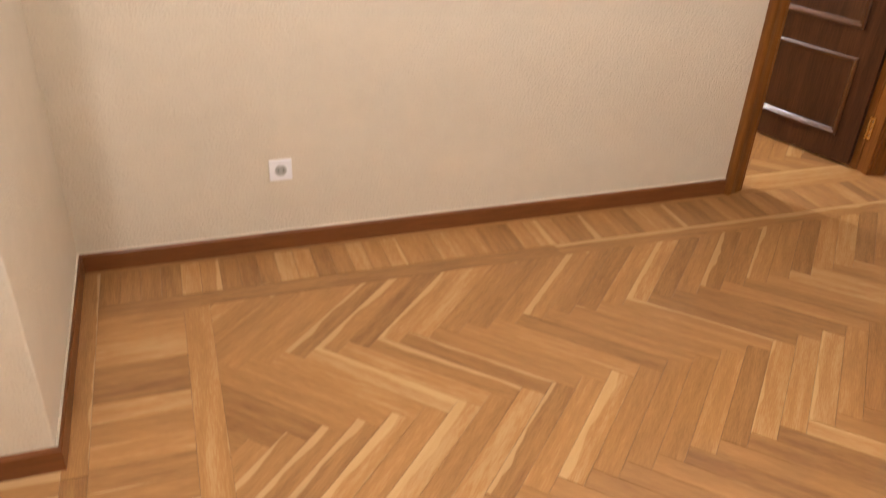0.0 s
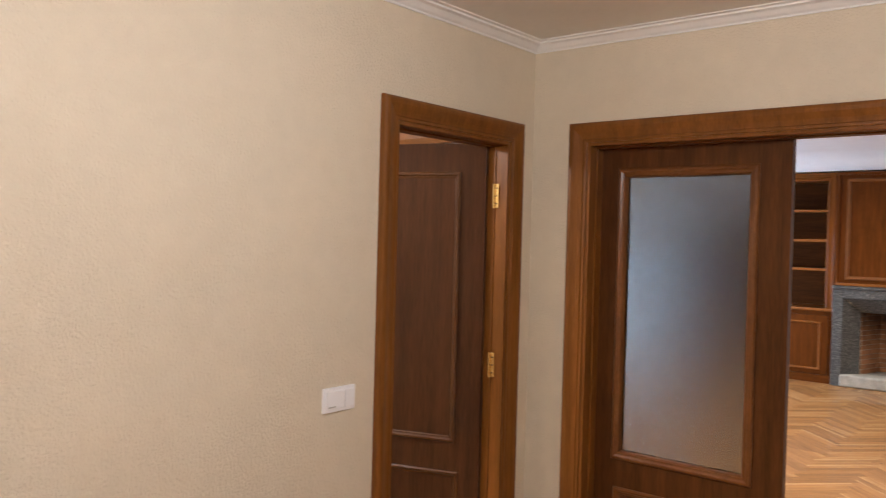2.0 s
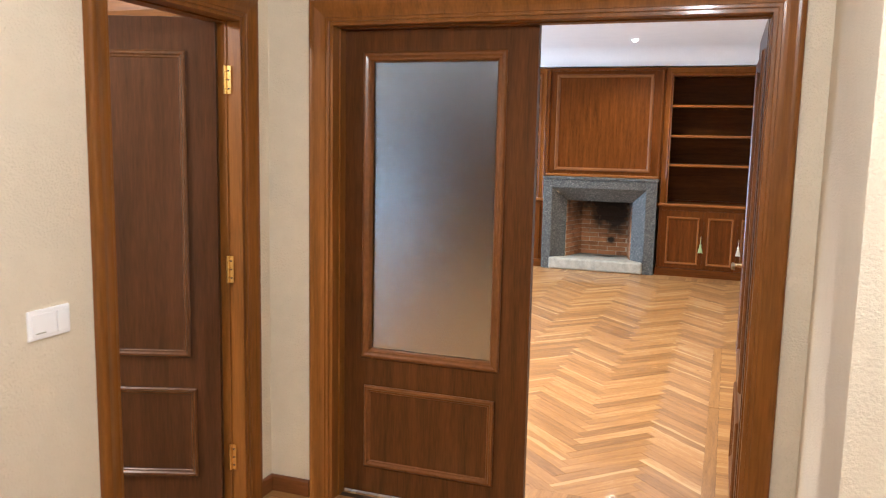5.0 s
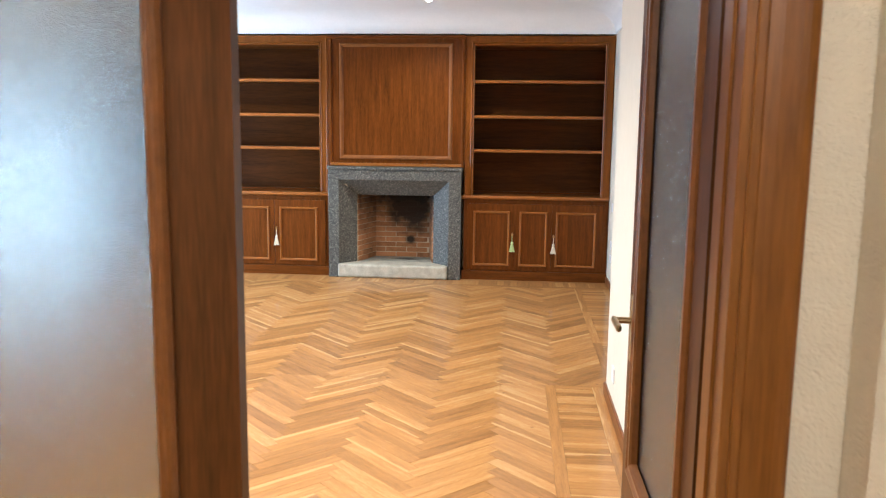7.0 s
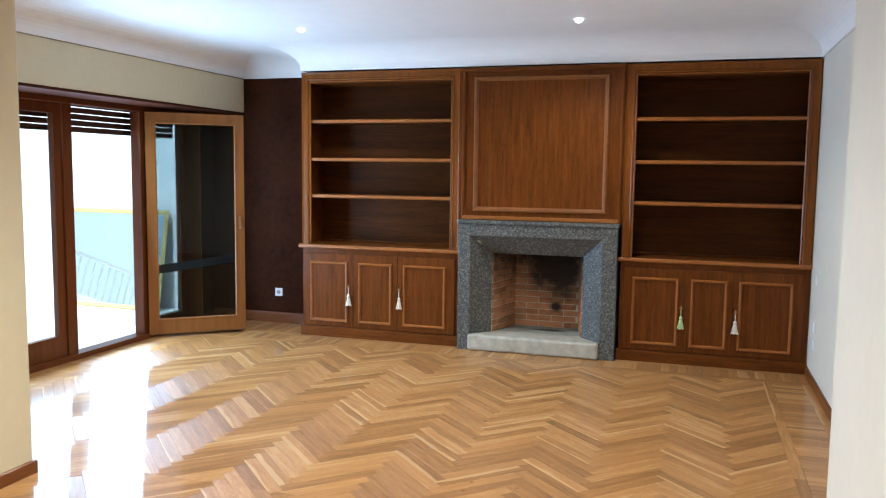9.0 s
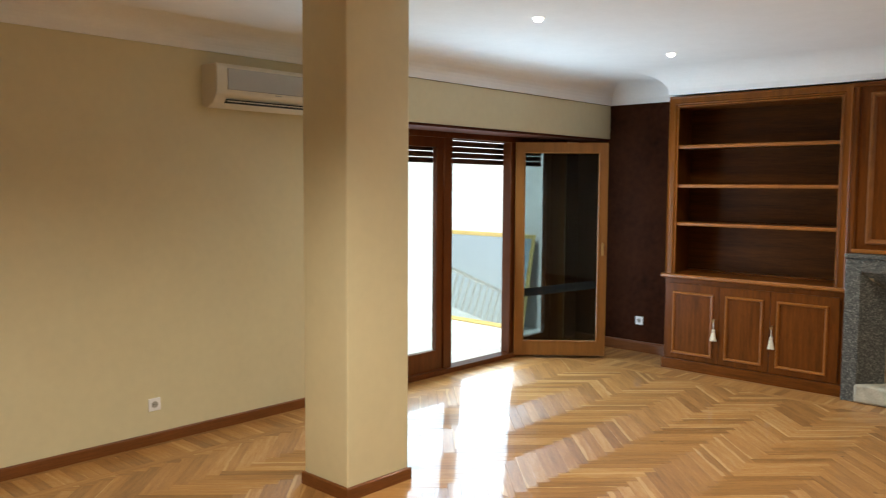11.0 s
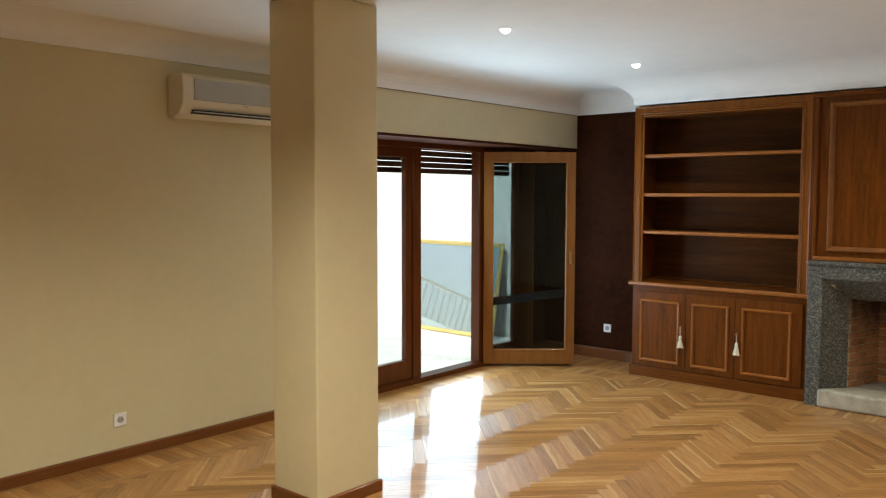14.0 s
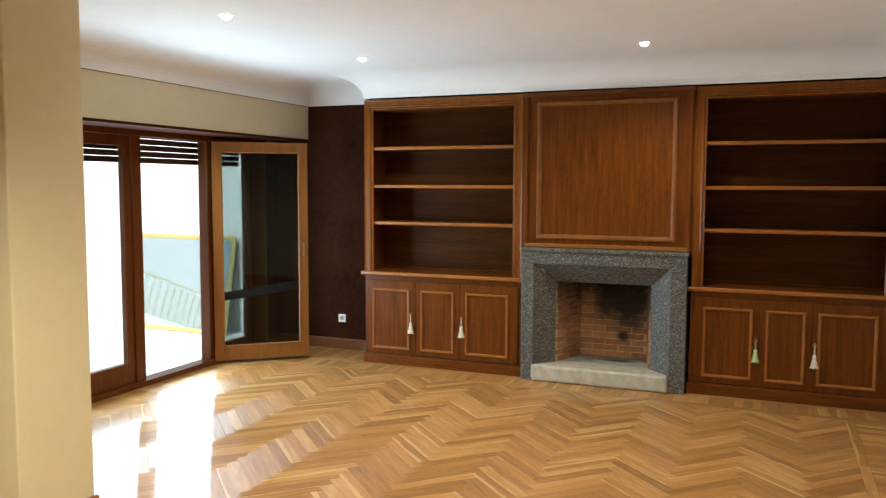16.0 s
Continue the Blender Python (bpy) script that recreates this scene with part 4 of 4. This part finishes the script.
# roller shutter, let down a little in each bay
for a, b in ((-2.55, -1.63), (-1.52, -0.69), (-0.625, -0.01)):
    sh = thing("roller_shutter", XW - 0.17, (a + b) / 2, 1.95, "brown roller shutter let down a little above the terrace door", "roller shutter", "roller shutters")
    z = 2.115
    for i in range(5):
        part("slat", box(XW - 0.185, XW - 0.17, a - 0.05, b + 0.05, z - 0.046, z, bev=0.003, seg=1), M_SLAT, sh)
        z -= 0.053

# open leaf
ol = new("terrace_door_leaf")
tagged(ol, "honey-coloured wooden glazed terrace door leaf standing open", "door")
LWW, LZ0, LZ1 = 0.875, 0.03, 2.07
child("leaf_frame", slab_with_holes(0, LWW, LZ0, LZ1, [(0.085, LWW - 0.085, LZ0 + 0.14, LZ1 - 0.095)], -0.027, 0.027, lambda a, b, h: (a, -h, b)), M_WINLEAF, ol)
child("pane", box(0.08, LWW - 0.08, -0.004, 0.004, LZ0 + 0.135, LZ1 - 0.09), M_PANE, ol).visible_shadow = False
for sgn in (-1, 1):
    child("glazing_bead", sweep(rect(0.072, LWW - 0.072, LZ0 + 0.127, LZ1 - 0.082), [(0, 0), (0, 0.006), (0.012, 0.006), (0.02, 0)], lambda a, b, h, sgn=sgn: (a, sgn * (0.027 + h), b), closed=True), M_WINLEAF, ol)
child("weather_bar", box(0.01, LWW - 0.01, 0.027, 0.05, LZ0 + 0.02, LZ0 + 0.05, bev=0.006), M_WINLEAF, ol)
rb = box(0.086, LWW - 0.086, 0.006, 0.024, -0.04, 0.04, bev=0.004)
bmesh.ops.transform(rb, matrix=pose(0, 0, 0.62, 0, -7, 0), verts=rb.verts)
child("cross_rail", rb, M_BLACK, ol, "dark rail across the lower pane")
child("espagnolette", box(LWW - 0.055, LWW - 0.03, -0.04, -0.027, 1.0, 1.12, bev=0.003), M_BRONZE, ol, "aged brass window handle")
ol.matrix_basis = pose(XW + 0.03, -0.645, 0, 0, 0, 41)

# ---- terrace ----
solo("terrace_floor", box(-7.4, XW - 0.25, -6.5, 3.2, -0.15, -0.01), M_TILE, kind="structure")
solo("terrace_wall_end", box(-7.4, XW - 0.25, 0.85, 1.05, -0.1, 3.2), M_TERR, kind="structure")
solo("terrace_parapet", box(-7.4, -7.2, -6.5, 0.85, -0.1, 0.45), M_TERR, kind="structure")
solo("facade_wall", box(XW - 0.27, XW - 0.255, 0.25, 0.85, -0.1, 3.2), M_TERR, kind="structure")
rail = thing("terrace_railing", -7.3, -2.5, 0.45, "grey metal railing on the terrace parapet", "railing")
part("top_rail", box(-7.33, -7.27, -6.4, 0.8, 1.0, 1.05, bev=0.005), M_ACPANEL, rail)
for i in range(49):
    part("baluster", box(-7.31, -7.29, -6.35 + i * 0.147, -6.325 + i * 0.147, 0.451, 1.0), M_ACPANEL, rail)
solo("ground", box(-300, 300, -300, 300, -3.3, -3.2), M_TERR, kind="structure")

mr = new("framed_mirror")
tagged(mr, "large gilt-framed mirror leaning on the terrace wall", "mirror")
child("frame", sweep(rect(-0.84, 0.60, 0, 1.12), [(0, 0), (0, 0.03), (0.015, 0.036), (0.045, 0.02), (0.05, 0.0)], lambda a, b, h: (a, -h, b), closed=True), M_GILT, mr)
child("glass", box(-0.795, 0.555, -0.008, -0.002, 0.045, 1.075), M_MIRROR, mr)
child("backing", box(-0.83, 0.59, -0.001, 0.01, 0.01, 1.11), M_SHELF, mr)
mr.matrix_basis = pose(-4.91, 0.60, -0.01, -11, 0, -2)

# ---- parquet ----
PL, PW, GAP = 0.504, 0.072, 0.0009


def plank_bm(bm, uv, c, d, l, w, z, tilt=(0, 0)):
    """One oak piece, top chamfered: centre c, direction d, length l, width w, top at z."""
    e = Vector((-d.y, d.x))
    rows = []
    for inset, zz in ((0.0, z - 0.009), (0.0, z - 0.0003), (0.0003, z)):
        ring = []
        for su, sv in ((-1, -1), (1, -1), (1, 1), (-1, 1)):
            u, v = su * (l / 2 - inset), sv * (w / 2 - inset)
            p = c + d * u + e * v
            zt = zz + (u * tilt[0] + v * tilt[1] if zz > z - 0.005 else 0)
            ring.append((bm.verts.new((p.x, p.y, zt)), (u, v)))
        rows.append(ring)
    for a, b in zip(rows, rows[1:]):
        for i in range(4):
            j = (i + 1) % 4
            f = bm.faces.new((a[i][0], a[j][0], b[j][0], b[i][0]))
            for lp, q in zip(f.loops, (a[i], a[j], b[j], b[i])):
                lp[uv].uv = q[1]
    f = bm.faces.new([r[0] for r in rows[-1]])
    for lp, q in zip(f.loops, rows[-1]):
        lp[uv].uv = q[1]


rng = random.Random(7)


def clip_plank(c, d, l, w, x0, x1, y0, y1):
    """The outline of a slanting piece cut to a rectangle: None where it lies outside, True where it is whole."""
    e = Vector((-d.y, d.x))
    l, w = l - GAP, w - GAP
    poly = [c + d * (u * l / 2) + e * (v * w / 2) for u, v in ((-1, -1), (1, -1), (1, 1), (-1, 1))]
    if all(x0 < p.x < x1 and y0 < p.y < y1 for p in poly):
        return True
    for ax, sg, lim in ((0, 1, x0), (0, -1, x1), (1, 1, y0), (1, -1, y1)):
        out = []
        for i, p in enumerate(poly):
            q = poly[(i + 1) % len(poly)]
            dp, dq = sg * (p[ax] - lim), sg * (q[ax] - lim)
            if dp >= 0:
                out.append(p)
            if dp * dq < 0:
                out.append(p + (q - p) * (dp / (dp - dq)))
        poly = out
        if len(poly) < 3:
            return None
    area = abs(sum(p.x * q.y - q.x * p.y for p, q in zip(poly, poly[1:] + poly[:1]))) / 2
    return poly if area > 2e-5 else None


def cut_bm(bm, uv, poly, c, d):
    """A piece cut at the border."""
    e = Vector((-d.y, d.x))
    top, low = [bm.verts.new((p.x, p.y, 0)) for p in poly], [bm.verts.new((p.x, p.y, -0.009)) for p in poly]
    n = len(poly)
    fs = [bm.faces.new(top)] + [bm.faces.new((low[i], low[(i + 1) % n], top[(i + 1) % n], top[i])) for i in range(n)]
    for f in fs:
        for lp in f.loops:
            r = lp.vert.co.xy - c
            lp[uv].uv = (r.dot(d), r.dot(e))


def herringbone(x0, x1, y0, y1, ox, oy):
    s = math.sqrt(0.5)
    U, V = Vector((s, s)), Vector((-s, s))
    n = round(PL / PW)
    o = Vector((ox, oy))
    R = int((max(x1 - x0, y1 - y0) * 2.2 + 4) / PW)
    out = []
    for r in range(-R, R):
        for m in range(-int(R * PW / PL) - 2, int(R * PW / PL) + 3):
            for kind in (0, 1):
                if kind == 0:
                    cu, cv, d = r * PW + m * 2 * PL + PL / 2, (r + 0.5) * PW, U
                else:
                    cu, cv, d = (r + 0.5) * PW, (r - 2 * n + 1) * PW + PL / 2 + m * 2 * PL, V
                c = o + U * cu + V * cv
                if x0 - 0.4 < c.x < x1 + 0.4 and y0 - 0.4 < c.y < y1 + 0.4:
                    q = clip_plank(c, d, PL, PW, x0, x1, y0, y1)
                    if q:
                        out.append((c, d, PL, PW) if q is True else (c, d, q, PW))
    return out


def ladder(x0, x1, y0, y1, step, along):
    """Short pieces side by side along a border strip."""
    out = []
    a0, a1 = (x0, x1) if along == "x" else (y0, y1)
    k = max(1, round((a1 - a0) / step))
    w = (a1 - a0) / k
    for i in range(k):
        m = a0 + (i + 0.5) * w
        if along == "x":
            out.append((Vector((m, (y0 + y1) / 2)), Vector((0, 1)), y1 - y0, w))
        else:
            out.append((Vector(((x0 + x1) / 2, m)), Vector((1, 0)), x1 - x0, w))
    return out


def strip(x0, x1, y0, y1, along, length=0.9):
    out = []
    a0, a1 = (x0, x1) if along == "x" else (y0, y1)
    k = max(1, round((a1 - a0) / length))
    w = (a1 - a0) / k
    for i in range(k):
        m = a0 + (i + 0.5) * w
        if along == "x":
            out.append((Vector((m, (y0 + y1) / 2)), Vector((1, 0)), w, y1 - y0))
        else:
            out.append((Vector(((x0 + x1) / 2, m)), Vector((0, 1)), w, x1 - x0))
    return out


def lay(floor, planks, near):
    """Singles inside the near stretch (at most 300), the rest joined."""
    bm = bmesh.new()
    uv = bm.loops.layers.uv.new("UVMap")
    shapes, count = {}, 0
    for c, d, l, w in planks:
        tilt = (rng.gauss(0, 0.0012), rng.gauss(0, 0.0026))
        if isinstance(l, list):
            cut_bm(bm, uv, l, c, d)
            continue
        x0, x1, y0, y1 = near
        if count < 300 and x0 < c.x < x1 and y0 < c.y < y1:
            key = (round(l, 3), round(w, 4), rng.randrange(6))
            if key not in shapes:
                b2 = bmesh.new()
                u2 = b2.loops.layers.uv.new("UVMap")
                plank_bm(b2, u2, Vector((0, 0)), Vector((1, 0)), l - GAP, w - GAP, 0.0, tilt)
                shapes[key] = mesh("plank", b2, M_OAK_O)
            ob = new("plank", shapes[key])
            ob.location = (c.x, c.y, 0.0)
            ob.rotation_euler = (0, 0, math.atan2(d.y, d.x))
            ob.parent = floor
            count += 1
        else:
            plank_bm(bm, uv, c, d, l - GAP, w - GAP, 0.0, tilt)
    rest = new("parquet", mesh("parquet", bm, M_OAK_I))
    rest.parent = floor
    tagged(rest, kind="stuff")


f1 = solo("floor", box(XW - 0.02, XR + 0.02, YB - 0.05, 0.9, -0.12, -0.008), M_JOINT, kind="structure")
living = []
living += herringbone(-3.16, 1.44, -6.5, -3.45, 0.114, -2.104)
living += herringbone(-3.16, 1.82, -3.45, -0.36, 0.114, -2.104)
living += strip(1.44, 1.50, -6.5, -3.45, "y", 1.5) + ladder(1.50, 1.72, -6.5, -3.45, 0.065, "y") + strip(1.72, XN, -6.5, -3.45, "y")
living += strip(1.82, 1.88, -3.45, -0.36, "y") + ladder(1.88, 2.10, -3.45, -0.36, 0.065, "y") + strip(2.10, XR, -3.45, -0.36, "y")
living += strip(-3.16, 2.17, -0.36, -0.30, "x") + ladder(-3.22, 2.17, -0.30, -0.07, 0.065, "x") + strip(-3.22, 2.17, -0.07, -0.03, "x") + strip(-2.27, 2.17, -0.03, 0.0, "x")
living += strip(-3.22, -3.16, -6.5, -0.30, "y") + ladder(-3.48, -3.22, -6.5, YF, 0.065, "y") + strip(XW, -3.48, -6.5, YF, "y")
living += strip(-3.22, -2.27, -0.03, 0.04, "x") + ladder(-3.22, -2.23, 0.04, YF, 0.065, "x") + ladder(-3.55, 1.79, -6.84, -6.5, 0.065, "x")
lay(f1, living, (-0.6, 1.5, -4.9, -2.2))
f2 = solo("floor_hall", box(XH - T - 0.01, 3.6, -12.4, YB - 0.051, -0.12, -0.008), M_JOINT, kind="structure")
hall = [q for q in herringbone(-0.05, 3.2, -10.245, -7.3, 0.321, -8.869) if q[0].x < XHR or q[0].y < -7.9]
hall += strip(XH, XH + 0.035, -10.666, YH, "y") + ladder(XH + 0.035, -0.132, -10.60, YH, 0.068, "y") + strip(-0.132, -0.05, -10.60, -7.24, "y", 1.6)
hall += strip(-0.05, 3.2, -10.33, -10.245, "x", 1.3) + ladder(-0.05, 3.6, -10.60, -10.33, 0.085, "x") + strip(XH + 0.035, 3.6, -10.666, -10.60, "x")
hall += strip(-0.05, XHR, -7.3, -7.24, "x") + ladder(-0.132, XHR, -7.24, YB - 0.05, 0.068, "x")
hall += ladder(3.2, 3.6, -10.33, -7.91, 0.068, "y") + ladder(XH, 3.6, -12.35, -10.96, 0.1, "x") + ladder(0.60, 3.6, -10.96, -10.666, 0.1, "x")
lay(f2, hall, (-0.4, 2.2, -10.7, -7.5))
f3 = solo("floor_side_room", box(-3.4, XH - T - 0.011, -10.8, -6.95, -0.12, -0.008), M_JOINT, kind="structure")
lay(f3, herringbone(-3.38, XH - 0.13, -10.79, -6.96, 0.1, 0.1) + strip(XH - 0.13, XH, LD0, LD1, "y"), (-9, -9, 0, 0))

# ---- firebricks ----
BRK = box(-0.112, 0.112, -0.012, 0.03, -0.024, 0.024, bev=0.003, seg=1)
uvb = BRK.loops.layers.uv.new("UVMap")
for f in BRK.faces:
    for lp in f.loops:
        lp[uvb].uv = (lp.vert.co.x, lp.vert.co.z + lp.vert.co.y)
brick_mesh = mesh("brick", BRK, M_BRICK)


def bricks(p0, p1, z0, z1, flip):
    d = Vector(p1) - Vector(p0)
    L, ang = d.length, math.atan2(d.y, d.x)
    r = 0
    z = z0 + 0.026
    while z < z1:
        a = 0.115 if r % 2 == 0 else 0.0
        while a < L + 0.05:
            half = min(a + 0.112, L) - max(a - 0.112, 0)
            if half > 0.03:
                mid = (min(a + 0.112, L) + max(a - 0.112, 0)) / 2
                c = Vector(p0) + d.normalized() * mid
                ob = new("brick", brick_mesh)
                ob.parent = fp
                ob.matrix_basis = pose(c.x, c.y, z + rng.uniform(-0.001, 0.001), 0, 0, math.degrees(ang) + rng.uniform(-0.6, 0.6)) @ Matrix.Diagonal((half / 0.224, 1, 1, 1))
            a += 0.232
        z += 0.056
        r += 1


bricks((BX0, BY), (BX1, BY), 0.135, 1.1, 0)
bricks((OX0, YS + 0.02), (BX0, BY), 0.135, 1.1, 0)
bricks((BX1, BY), (OX1, YS + 0.02), 0.135, 1.1, 0)
